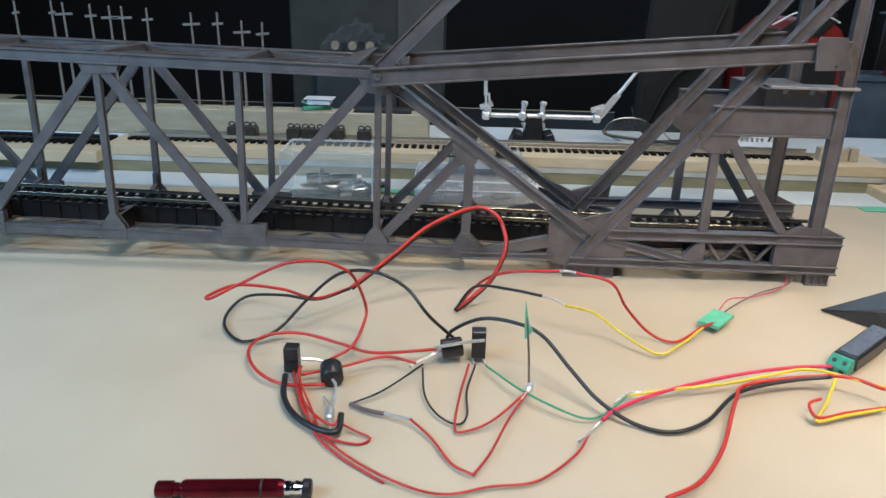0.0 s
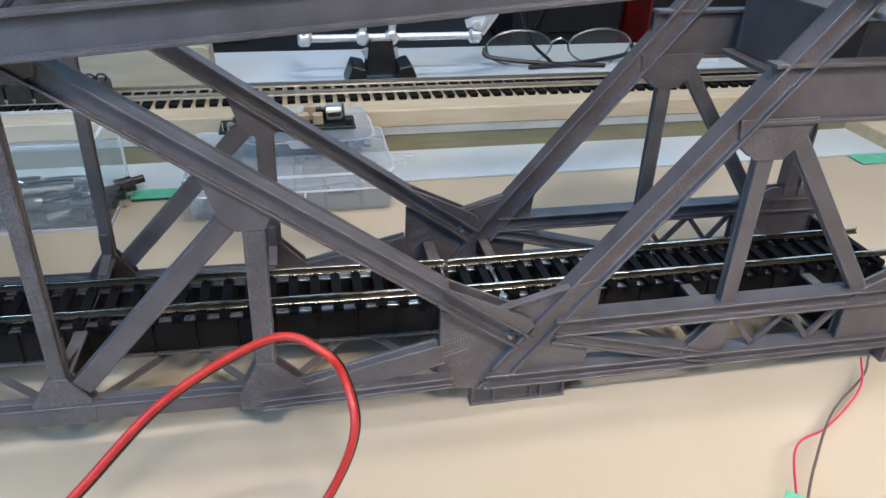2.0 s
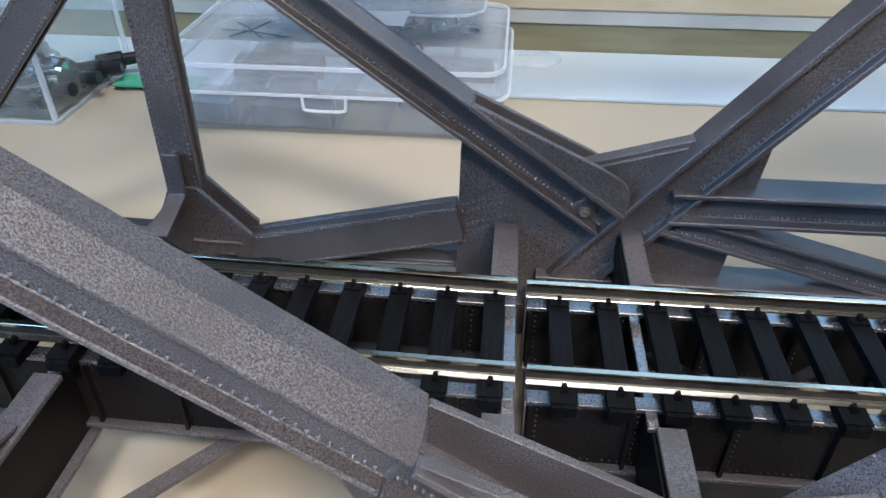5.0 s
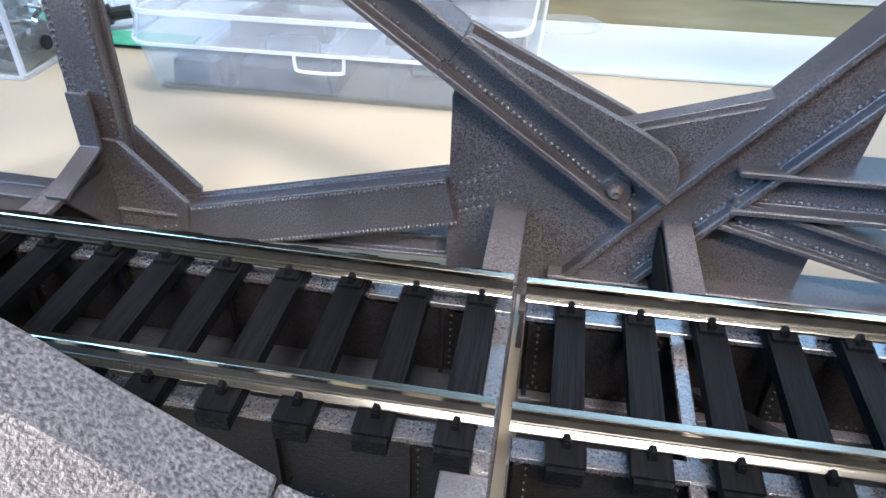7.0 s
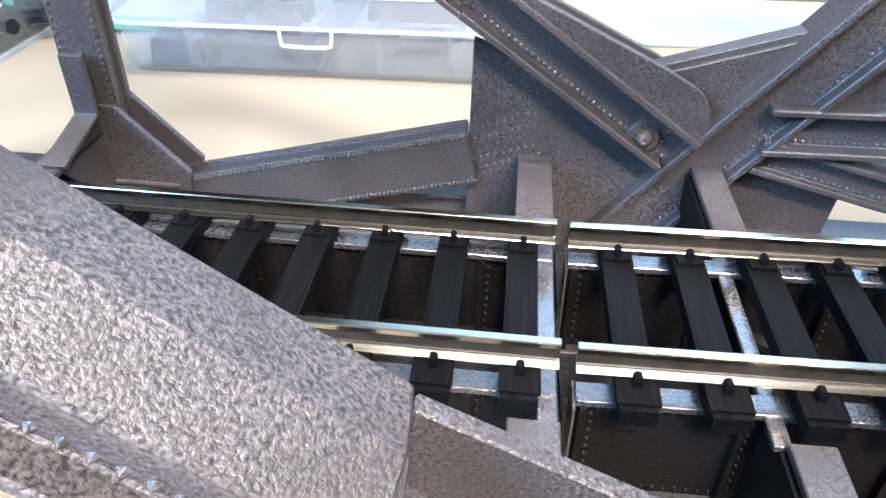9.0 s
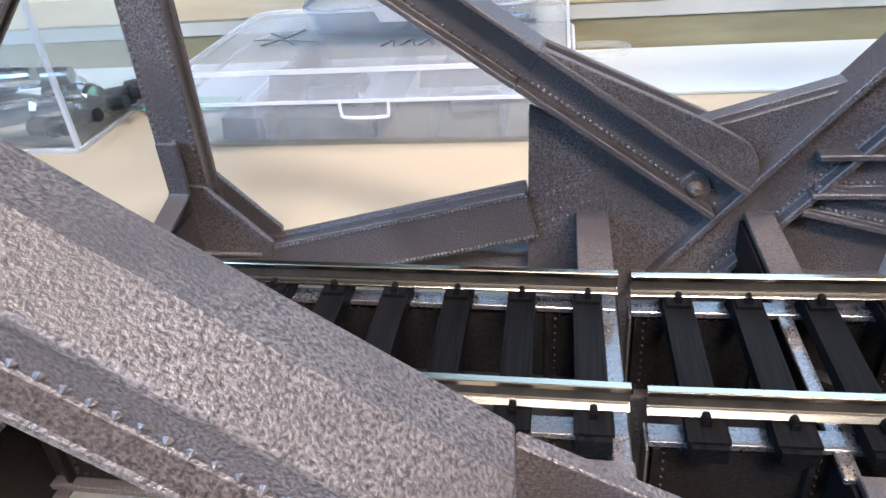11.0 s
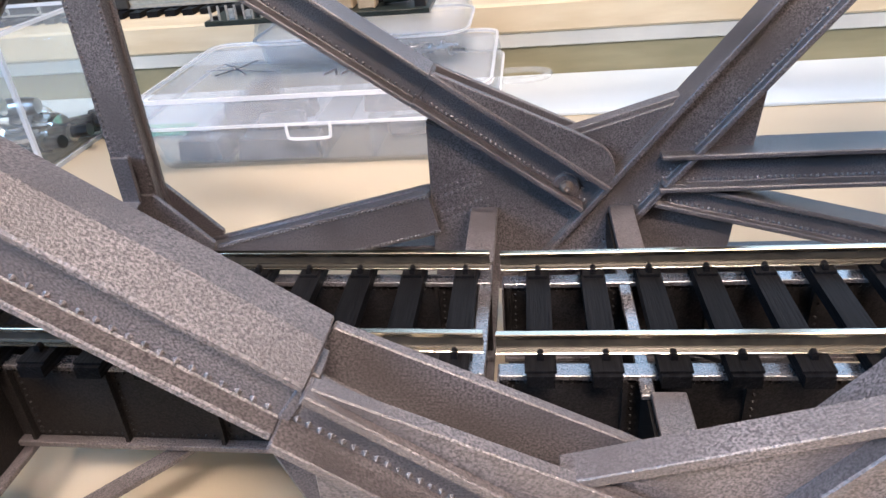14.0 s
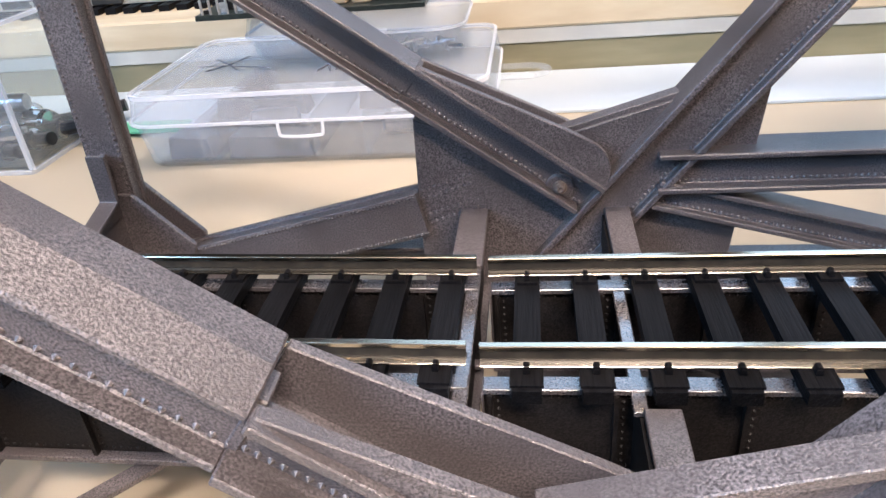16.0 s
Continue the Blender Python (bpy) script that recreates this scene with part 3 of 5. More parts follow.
# cross members of the span
for x in POSTS:
    floor_beam(leaf, x, (x - 1.9, x + 1.9), (x - 0.8, x + 0.8))
floor_beam(leaf, -12, (-14.6, -10.4), (-12.2, -10.5))
for yc in (TC - 9.3, TC + 9.3):
    stringer(leaf, X0, -10.6, yc, 12.6)
for a, b in zip(POSTS[1:], (-71, *POSTS[1:])):
    for k in (0, 1):
        made("lateral_brace", M_PRINT, leaf, lambda bm: bar3(bm, (a, 3 if k else MID - 3, 8.9 + k * 0.0), (b, MID - 3 if k else 3, 8.9 + 0.7 * (1 - 2 * k)), 2.4, 0.7))
for k in (0, 1):
    made("lateral_brace", M_PRINT, leaf, lambda bm: bar3(bm, (-71, 3 if k else MID - 3, 8.9), (-14, MID - 3 if k else 3, 9.2 + 0.6 * k), 2.4, 0.7))
for x in POSTS[1:]:
    made("top_strut", M_PRINT, leaf, lambda bm: slab(bm, x - 1.6, x + 1.6, 4, MID - 4, 117.0, 120.2), "", 0.1)
for a, b in zip(POSTS[2:], POSTS[1:]):
    for k in (0, 1):
        made("top_brace", M_PRINT, leaf, lambda bm: bar3(bm, (a, 3 if k else MID - 3, 119.3), (b, MID - 3 if k else 3, 119.3 + 0.5 * k), 2.0, 1.2))
made("portal_beam", M_PRINT, leaf, lambda bm: prism(bm, [(-148, 120.6), (-136, 124.6), (-133, 124.4), (-140, 117)], 1.0, MID - 1.0), "", 0.15)
for yc in (TC - 8.7, TC + 8.7):
    rail_part(leaf, X0, -10.7, yc, RAIL_TOP)
ties(leaf, -13.8, X0 + 3, -7.0)
made("floor_plate", M_FLOORPRINT, leaf, lambda bm: slab(bm, -69, -12.6, TC - 8.6, TC + 8.6, 12.0, 12.6), "black printed floor plate between the stringers")

# ---- the fixed tower ----
LAG = (0.0, 2.4)  # how far the rear truss stands on from the front one
GF = ((37.2, 42.7), (33.2, 39.1))  # height of the gusset edge at its two ends, front and rear truss
tower = thing("bridge_tower", "dark grey-brown printed plastic bascule tower with track", "model bridge")
for side in (0, 1):
    channel_member("upper_chord", (14, 29.0), (154.5, 29.0), 6.0, side, tower, (-2.2, 4.8), (0.0, 2.6), 0.8, True)
    channel_member("lower_chord", (-7, 11.2), (154.5, 9.9), 5.2, side, tower, (-2.2, 4.8), (0.0, 2.6), 0.8, False)
    channel_member("tower_leg", (-2.2, 14.03) if side == 0 else (-8.0 + LAG[side], 7.0), (136 + LAG[side], 181.5), 7.3 + 0.4 * side, side, tower, (-1.9, 4.5), (-0.1, 2.7), 0.9)
    channel_member("tower_post", (137.5, 33), (137.5, 186), 7.6, side, tower, (-1.4, 4.0), (-0.2, 2.8), 0.9, False)
    channel_member("brace", (14, 25.5), (70, 10.5), 4.6, side, tower, (-1.4, 4.0), (-0.2, 2.8), 0.8, True)
    box_member("leg", (71 + LAG[side], 31), (71 + LAG[side], 82), 5.2, side, tower, (-0.2, 3.0))
    box_member("leg", (79 + LAG[side], 87), (119 + LAG[side], 31), 5.2, side, tower, (-0.2, 3.0))
    gusset("gusset_plate", [(-3, GF[side][0]), (16.5, GF[side][1]), (27.6 + side, GF[side][1] + 2.0), (25.6, 13.0), (4, 9), (-9, 7.2), (5, 22.5)], side, tower, (-0.35, 1.55), (((-8.6, 8.2), (-2.6, 15.6)),) if side == 0 else ())
    made("gusset_flange", M_PRINT, tower, lambda bm: plank(bm, (-3.4, GF[side][0] - 0.1), (17.3, GF[side][1] + 0.2), -0.1, 0.8, *ys(side, -1.6, 1.0)), "", 0.1)
    gusset("gusset_plate", [(x + LAG[side], z) for x, z in ((60, 92), (84, 92), (80, 84), (76, 80), (67, 80), (61, 85))], side, tower, (-0.9, 3.5))
    gusset("gusset_plate", [(56, 11), (73.5, 11), (73.5, 27), (70, 27)], side, tower, (-0.6, 3.2))
    gusset("end_plate", [(115, 10), (154, 10), (154.5, 31.5), (143, 36.8), (129, 36.8), (118, 31.5), (115, 27)], side, tower, (-0.7, 3.3))
    zig = [(75, 25.5), (84.5, 13.5), (95, 25.5), (105, 13.5), (114, 25.5)]
    for a, b in zip(zig, zig[1:]):
        made("lacing_bar", M_PRINT, tower, lambda bm: plank(bm, a, b, -0.9, 0.9, *ys(side, 0.6, 2.0)))
    mach = made("machinery_beam", M_PRINT, tower, lambda bm: slab(bm, 66, 134, *ys(side, 0.4, 1.6), 91.5, 106), "", 0.12)
    for fz in (90.4, 106.0):
        made("flange", M_PRINT, mach, lambda bm: slab(bm, 66, 134, *ys(side, -1.6, 3.4), fz, fz + 1.08), "", 0.12)
    made("bearing_plate", M_PRINT, tower, lambda bm: prism(bm, [(113, 128.6), (132.7, 129), (127, 146), (112.6, 146), (111.5, 143)], *ys(side, -10.4, -8.9)), "", 0.2)
    made("bearing_pin", M_INK, tower, lambda bm: rod(bm, (123.5, -10.6 if side == 0 else MID + 8.5, 131.0), (123.5, -2.0 if side == 0 else MID + 1.8, 131.0), 0.7))
    made("bearing_pad", M_PRINT, tower, lambda bm: [slab(bm, *b) for b in ((-10.4, 20.8, *ys(side, 0.9, 5.0), 6.4, 7.4), (-10.4, 20.8, *ys(side, 0.9, 5.0), 0, 0.9), (-9.8, 20.2, *ys(side, 2.4, 4.2), 0.9, 6.4)) + tuple((x, x + 0.8, *ys(side, 1.1, 4.8), 0.9, 6.4) for x in (-10.2, -3.2, 9.0, 12.4, 19.8))], "", 0.08)
    made("bearing_pad", M_PRINT, tower, lambda bm: [slab(bm, *b) for b in ((137, 151, *ys(side, -1.2, 4.2), 6.2, 7.2), (137, 151, *ys(side, -1.2, 4.2), 0, 0.9), (138, 150, *ys(side, 0.4, 3.2), 0.9, 6.2)) + tuple((x, x + 0.7, *ys(side, -1.0, 4.0), 0.9, 6.2) for x in (137.2, 141.5, 146, 150))], "", 0.08)
for x, wide, narrow in ((7, (6.8, 10.4), (5.9, 7.4)), (71, (69, 73), (70.2, 71.8)), (118, (116, 120), (117.2, 118.8)), (152, (150, 154), (151.2, 152.8))):
    floor_beam(tower, x, wide, narrow)
for yc in (TC - 9.3, TC + 9.3):
    stringer(tower, -9.1, 154, yc, 13.0)
    made("stringer_end", M_PRINT, tower, lambda bm: slab(bm, -9.3, -9.1, yc - 1.6, yc + 1.6, 10.2, 22.4))
for yc in (TC - 8.7, TC + 8.7):
    rail_part(tower, -9.3, 155, yc, RAIL_TOP)
ties(tower, -4.5, 153)
for a, b in ((8, 71), (71, 118)):
    for k in (0, 1):
        made("lateral_brace", M_PRINT, tower, lambda bm: bar3(bm, (a, 3 if k else MID - 3, 9.2), (b, MID - 3 if k else 3, 9.2 + 0.6 * k), 2.6, 0.7))
floor_plate = made("floor_plate", M_FLOORPRINT, tower, lambda bm: slab(bm, -8.8, 30, 3.4, MID - 3.4, 9.7, 10.4), "black printed floor plate with round marks")
tagged(made("rivet_row", M_FLOORPRINT, floor_plate, lambda bm: [lathe(bm, (-8.2, 5 + 1.1 * k, 10.4), (0, 0, 1), [(0, 0.25), (0.15, 0.2), (0.22, 0.0001)], 6) for k in range(55)]), kind="stuff")
for mx, my in ((-0.2, 51), (22, 50), (0.0, 21), (22, 20)):
    made("round_mark", M_FLOORPRINT, floor_plate, lambda bm: lathe(bm, (mx, my, 10.4), (0, 0, 1), [(0, 1.3), (0.25, 1.2), (0.25, 0.95), (0.02, 0.85)], 20))
for k in (0, 1):
    made("floor_brace", M_FLOORPRINT, tower, lambda bm: bar3(bm, (10, TC - 9 + 18 * k, 14 + 0.5 * k), (36, TC + 9 - 18 * k, 14 + 0.5 * k), 1.6, 0.8))
made("machinery_deck", M_PRINT, tower, lambda bm: (slab(bm, 92, 133, 4, MID - 4, 92, 94), slab(bm, 96, 130, 6, MID - 6, 94, 116)), "", 0.3)
made("platform", M_PALEPRINT, tower, lambda bm: slab(bm, 94, 143, -4, 9, 117.6, 119.2), "thin pale flat strip over the machinery", 0.3)
for x in (104, 119):
    made("platform_bolt", M_STEEL, tower, lambda bm: rod(bm, (x, 0.4, 114.6), (x, 0.4, 117.4), 1.5))
made("tower_strut", M_PRINT, tower, lambda bm: slab(bm, 134.5, 140.5, 4, MID - 4, 178, 184), "", 0.1)

# ---- operating links between span and tower ----
for side in (0, 1):
    link = thing("operating_link", "long dark printed plastic link bar pinned to the span", "link bar", "operating links")
    w = 9.8

    def link_bar(bm):
        p, q = (-126.5, 118.0), (131, 139.0)
        sect = [(-4.9, -8.6), (-3.9, -8.6), (-3.9, -6.6), (3.9, -6.6), (3.9, -8.6), (4.9, -8.6), (4.9, -2.9), (3.9, -2.9), (3.9, -4.9), (-3.9, -4.9), (-3.9, -2.9), (-4.9, -2.9)]
        section(bm, p, q, [(o, y if side == 0 else MID - y) for o, y in sect])
    bar = made("bar", M_PRINT, link, link_bar, "", 0.15)
    made("pin", M_PRINT, link, lambda bm: lathe(bm, (-122.9, -6.6 if side == 0 else MID + 4.9, 118.2), (0, -1, 0), [(0, 2.2), (0.9, 2.1), (1.1, 1.4), (0.7, 1.0), (0.7, 0.0001)], 20))


# ---- behind the bridge: sheets, shelf board and its track ----
def solo(name, mat, fill, label, category, group="", kind="", bevel=0.0, smooth=False):
    """A thing that is one plain mesh."""
    return tagged(made(name, mat, None, fill, "", bevel, smooth), label, category, group, kind)


solo("foam_sheet", M_PAPER, lambda bm: slab(bm, -620, 420, 173.5, 214, 0.0, 1.2), "thin pale blue-white foam sheet lying on the table", "sheet", bevel=0.3)
shelf = thing("shelf_board", "long cream wooden board raised over the table for a track", "board")
made("board", M_CREAM, shelf, lambda bm: slab(bm, -720, -392.3, 196, 264, 12, 22), "", 0.8)
made("board", M_CREAM, shelf, lambda bm: slab(bm, -392, 305, 212, 264, 16, 26), "", 0.8)
made("foam_layer", M_BLUEFOAM, shelf, lambda bm: slab(bm, -391, 303, 213, 263, 11, 15.97), "pale grey-beige foam layer under the board", 0.4)
# Strip coloured as the shaded band below the raised board.
made("base_strip", M_OLIVE, shelf, lambda bm: slab(bm, -720, 300, 214.2, 262, 0.0, 10.97), "wooden base strip with the shade under the board painted olive-brown", 0.4)
solo("foam_slab", M_PAPER, lambda bm: slab(bm, -720, 420, 266, 356, 0, 23.5), "thick pale blue foam slab behind the track board", "slab", bevel=1.0)
track = thing("spare_track", "length of model railway track lying on the cream board", "model track")
for yc in (245 - 8.3, 245 + 8.3):
    half = [(31.4, 0.62), (30.4, 0.62), (30.1, 0.3), (29.4, 0.3), (28.8, 1.2), (28.45, 1.2)]
    made("rail", M_RAILBROWN, track, lambda bm: section(bm, (-380, 0), (246, 0), [(z, yc + w) for z, w in half] + [(z, yc - w) for z, w in half[::-1]]))
far_tie = bpy.data.meshes.new("far_tie")
bmf = bmesh.new()
slab(bmf, -2.1, 2.1, 229, 261, 26.0, 28.1)
for e in (-8.3, 8.3):
    slab(bmf, -1.1, 1.1, 245 + e - 2, 245 + e + 2, 28.1, 28.5)
bmf.to_mesh(far_tie)
bmf.free()
far_tie.materials.append(M_TIE)
for k in range(89):
    tob = new("tie", far_tie)
    tob.parent = track
    tob.location = ((-376 + 7.0 * k) * MM, 0, 0)
dark_track = thing("dark_track", "length of dark blackened model track on the board", "model track")
for yc in (238 - 8.3, 238 + 8.3):
    made("rail", M_BLACK, dark_track, lambda bm: slab(bm, -720, -396, yc - 0.5, yc + 0.5, 25.0, 26.8))
bmf = bmesh.new()
for k in range(46):
    slab(bmf, -717 + 7 * k, -713.8 + 7 * k, 222, 254, 22.0, 25.0)
tagged(part("tie_row", bmf, M_TIE, dark_track), kind="stuff")
solo("end_board", M_CREAM, lambda bm: slab(bm, 287, 340, 128, 240, 0, 9.5), "short cream wooden board lying across the end", "board", bevel=0.6)
solo("end_board", M_CREAM, lambda bm: slab(bm, 345, 470, 150, 262, 0, 24), "cream wooden board lying beyond the track", "board", bevel=0.6)
solo("tape_strip", M_TAPE, lambda bm: prism(bm, [(258, 0.3), (330, 0.3), (330, 0.7), (258, 0.7)], 160, 186), "strip of green masking tape on the table", "tape")
solo("tape_strip", M_TAPE, lambda bm: slab(bm, -140, -112, 168, 178, 1.3, 1.8), "strip of green masking tape on the foam sheet", "tape")
solo("backing_board", M_BACKWOOD, lambda bm: prism(bm, [(-720, 23.6), (-105, 23.6), (-106, 48), (-109, 49.5), (-720, 49.5)], 268, 292), "long pale cream wooden board standing behind the track", "board", bevel=0.8)
solo("work_mat", M_BLACK, lambda bm: slab(bm, -700, 600, 358, 600, 0, 2), "dark mat on the table behind the foam", "mat")


def binder_clip(x, y, z, mat, label):
    ob = thing("binder_clip", label, "clip", "clips on the track", at=(x, y, z))
    made("spring_body", mat, ob, lambda bm: prism(bm, [(-6.4, 0), (6.4, 0), (6.2, 9.6), (5.2, 10.8), (-5.2, 10.8), (-6.2, 9.6)], -6, 6), "", 0.5)
    for s in (-1, 1):
        ring = [(2.6 * math.cos(a) + s * 3.0, 0, 12.2 + 2.0 * math.sin(a)) for a in (2 * math.pi * k / 12 for k in range(13))]
        made("loop_handle", M_BLACK, ob, lambda bm: tube(bm, ring, 0.7, 6, 1))
    return ob


M_CLIP = surface("brown_grey_clip", (0.018, 0.017, 0.015), (0.040, 0.036, 0.031), 200, 0.35)
M_CLIPL = surface("pale_clip", (0.42, 0.36, 0.27), (0.50, 0.44, 0.34), 200, 0.45)
for x in (-283, -269):
    binder_clip(x, 244, 28.4, M_CLIP, "dark brown-grey clip block with round black loops")
for x in (-228, -214.5, -201, -187.5):
    binder_clip(x, 242, 28.4, M_CLIP, "dark brown-grey clip block with round black loops")
binder_clip(-163, 241, 28.4, M_CLIP, "single dark brown-grey clip block on the track")
for x in (250, 259, 268, 277):
    cl = thing("binder_clip", "pale beige clip block standing on the board", "clip", "pale clips", at=(x, 232, 26))
    made("spring_body", M_CLIPL, cl, lambda bm: prism(bm, [(-3.8, 0), (3.8, 0), (3.4, 12), (-3.4, 12)], -5, 5), "", 0.5)
stack = thing("tape_stack", "white tray on crumpled green tape upon the board", "tape", at=(-212, 281, 49.5))
made("crumpled_tape", M_TAPE, stack, lambda bm: [bar3(bm, (-14, -6, 1.2 + k), (12 - 3 * k, 6 - 3 * k, 1.6 + 1.3 * k), 7, 0.8) for k in range(3)] + [bar3(bm, (-16, -2, 8), (-2, 0, 2), 8, 0.8)])
made("tray", M_WHITE, stack, lambda bm: (slab(bm, -10, 12, -7, 8, 5.6, 7.0), slab(bm, -13, 15, -9, 10, 10.5, 11.6), slab(bm, -10, 12, -7, 8, 7.0, 10.5)), "shallow white plastic tray", 0.4)
solo("bolt_plate", M_GREYBOX, lambda bm: prism(bm, [(-178, 49.6), (-122, 49.6), (-124, 53), (-176, 53)], 270, 288), "dark grey flat plate lying on the cream board", "plate", bevel=0.4)


def pole(x, arm, z1):
    ob = thing("telegraph_pole", "thin weathered model telegraph pole with a crossarm", "model pole", "telegraph poles", at=(x, 285, 49.5))
    lean = random.uniform(-2, 2)
    made("post", M_STICK, ob, lambda bm: rod(bm, (0, 0, 0), (lean, 0, z1), 1.35, 1.0, 8))
    made("crossarm", M_STICK, ob, lambda bm: bar3(bm, (lean - arm, 0, z1 - 11), (lean + arm, 0, z1 - 10), 2.2, 2.2))


for x, arm, z1 in ((-496, 3, 92), (-461, 3, 93), (-449, 8, 92), (-423, 5, 91), (-406, 8, 90), (-394, 9, 90), (-372, 5, 89), (-329, 8, 86), (-305, 5, 87), (-283, 8, 80), (-265, 6, 79)):
    pole(x, arm, z1)

# ---- clear organiser box with a smaller one and a circuit board on top ----
organiser = thing("organiser_box", "shallow clear plastic organiser box with a latched lid", "plastic box")


def rrect(x0, x1, y0, y1, r, n=5):
    return [(cx + r * math.cos(radians(a0 + 90 * k / n)), cy + r * math.sin(radians(a0 + 90 * k / n)))
            for cx, cy, a0 in ((x1 - r, y0 + r, -90), (x1 - r, y1 - r, 0), (x0 + r, y1 - r, 90), (x0 + r, y0 + r, 180)) for k in range(n + 1)]


def rings_mesh(bm, rings, closed=False, caps=True):
    vs = [[bm.verts.new((x * MM, y * MM, z * MM)) for x, y in pts] for pts, z in rings]
    n = len(vs[0])
    for a, b in list(zip(vs, vs[1:])) + ([(vs[-1], vs[0])] if closed else []):
        for k in range(n):
            bm.faces.new((a[k], a[(k + 1) % n], b[(k + 1) % n], b[k]))
    if caps:
        bm.faces.new(vs[0][::-1])
        bm.faces.new(vs[-1])


def cup(bm, x0, x1, y0, y1, z0, z1, r, t, inset=2.0, lid=False):
    """A moulded tray with rounded corners and a sloping wall, open at the top, or turned over as a lid."""
    def ring(d, z):
        return (rrect(x0 + d, x1 - d, y0 + d, y1 - d, max(r - d, 0.6)), (z0 + z1 - z) if lid else z)
    rings_mesh(bm, [ring(inset + 1.2, z0), ring(inset, z0 + 1.2), ring(0, z1), ring(t, z1), ring(inset + t, z0 + 1.4 + t), ring(inset + t + 1.0, z0 + t)])


def hoop(bm, x0, x1, y0, y1, z0, z1, r, t):
    """A rounded rectangular rim."""
    a, b = rrect(x0, x1, y0, y1, r), rrect(x0 + t, x1 - t, y0 + t, y1 - t, max(r - t, 0.5))
    rings_mesh(bm, [(a, z0), (a, z1), (b, z1), (b, z0)], True, False)


big_tub = made("tub", M_CLEAR, organiser, lambda bm: cup(bm, -112, -14, 141, 204, 0, 13, 7, 0.9), "", 0, True)
big_lid = made("lid", M_FROST, organiser, lambda bm: cup(bm, -112.6, -13.4, 140.4, 204.6, 13.4, 20.5, 7.4, 0.9, 1.2, True), "milky lid with bright edges")
made("rim", M_EDGE, big_lid, lambda bm: hoop(bm, -113.2, -12.8, 139.8, 205.2, 12.7, 13.4, 8, 0.9), "pale moulded rim of the lid")
made("top_edge", M_EDGE, big_lid, lambda bm: hoop(bm, -111.6, -14.4, 141.4, 203.6, 19.6, 20.7, 6.4, 0.8))
made("latch", M_EDGE, big_lid, lambda bm: tube(bm, [(-69, 139.2, 13.2), (-68.8, 139.0, 10.6), (-67.6, 139.0, 9.4), (-58.4, 139.0, 9.4), (-57.2, 139.0, 10.6), (-57, 139.2, 13.2)], 0.45, 8, 4), "clear snap latch")
for x in (-94, -92, -90, -62, -48, -31):
    made("divider", M_CLEAR, big_tub, lambda bm: slab(bm, x, x + 0.8, 145, 200, 1.2, 12.5))
hang = [(-12.5, 166, 14), (-5, 166, 14), (0, 169, 14), (0.5, 173, 14), (-4, 176, 14), (-12.5, 176, 14)]
made("hang_tab", M_CLEAR, big_lid, lambda bm: tube(bm, hang, 0.9, 6, 4), "clear looped hanging tab")
for dx, dy, r, n in ((-78, 164, 5, "black"), (-38, 160, 4, "dark")):
    solo("small_part", M_BEADS, lambda bm: lathe(bm, (dx - 8, dy, 1.2 + r * 0.75), (1, 0.1, 0), [(0, r * 0.5), (1, r * 0.75), (13, r * 0.75), (14, r * 0.5)], 14), "dark round hardware part inside the clear box", "hardware", "parts in the box")
for k, (bx, by, w) in enumerate(((-105, 147, 13), (-87, 146, 24), (-104, 180, 30), (-58, 182, 40))):
    solo("packed_strip", M_BEADS, lambda bm: prism(bm, [(bx, 1.0), (bx + w, 1.0), (bx + w - 1, 6.5), (bx + 1, 7.0)], by, by + 8), "dark blue-grey packed strip inside the clear box", "hardware", "parts in the box")
squiggle = thing("marker_scrawl", "thin dark scrawl drawn on the clear lid", "marking")
for pts in ([(-98, 176, 20.75), (-92, 170, 20.75), (-86, 162, 20.75)], [(-96, 163, 20.75), (-91, 170, 20.75), (-88, 178, 20.75)], [(-101, 169, 20.75), (-92, 168, 20.75), (-78, 164, 20.75)]):
    made("stroke", M_SCRAWL, squiggle, lambda bm: tube(bm, pts, 0.16, 5, 5))
for k in range(5):
    made("stroke", M_SCRAWL, squiggle, lambda bm: tube(bm, [(-62 + 5 * k, 158, 20.75), (-60 + 5 * k, 163, 20.75), (-58 + 5 * k, 157, 20.75)], 0.25, 5, 4))
small_box = thing("small_case", "small clear plastic case lying on the organiser box", "plastic box")
made("tub", M_CLEAR, small_box, lambda bm: cup(bm, -84, -22, 163, 201, 20.9, 29, 8, 0.8), "", 0, True)
small_lid = made("lid", M_CLEAR, small_box, lambda bm: cup(bm, -84.4, -21.6, 162.6, 201.4, 29.2, 34.5, 8.2, 0.8, 1.0, True))
made("rim", M_EDGE, small_lid, lambda bm: hoop(bm, -84.8, -21.2, 162.2, 201.8, 28.5, 29.1, 8.6, 0.8))
made("latch", M_EDGE, small_lid, lambda bm: prism(bm, [(-62, 26), (-44, 26), (-42, 30), (-64, 30)], 161.2, 162.0))
for k in range(7):
    solo("screw", M_STEEL, lambda bm: lathe(bm, (-46 + 3.1 * k, 170 + 3 * (k % 3), 22.6), (1, 0.6 - 0.2 * k, 0.1), [(0, 1.4), (0.8, 1.4), (0.9, 0.6), (5.5, 0.5)], 8), "small steel screw in the clear case", "screw", "loose screws")
board = thing("circuit_board", "small dark circuit board with chunky parts on the case", "circuit board")
made("substrate", M_PCB, board, lambda bm: slab(bm, -94, -31, 160, 176, 35.2, 36.6), "", 0.15)
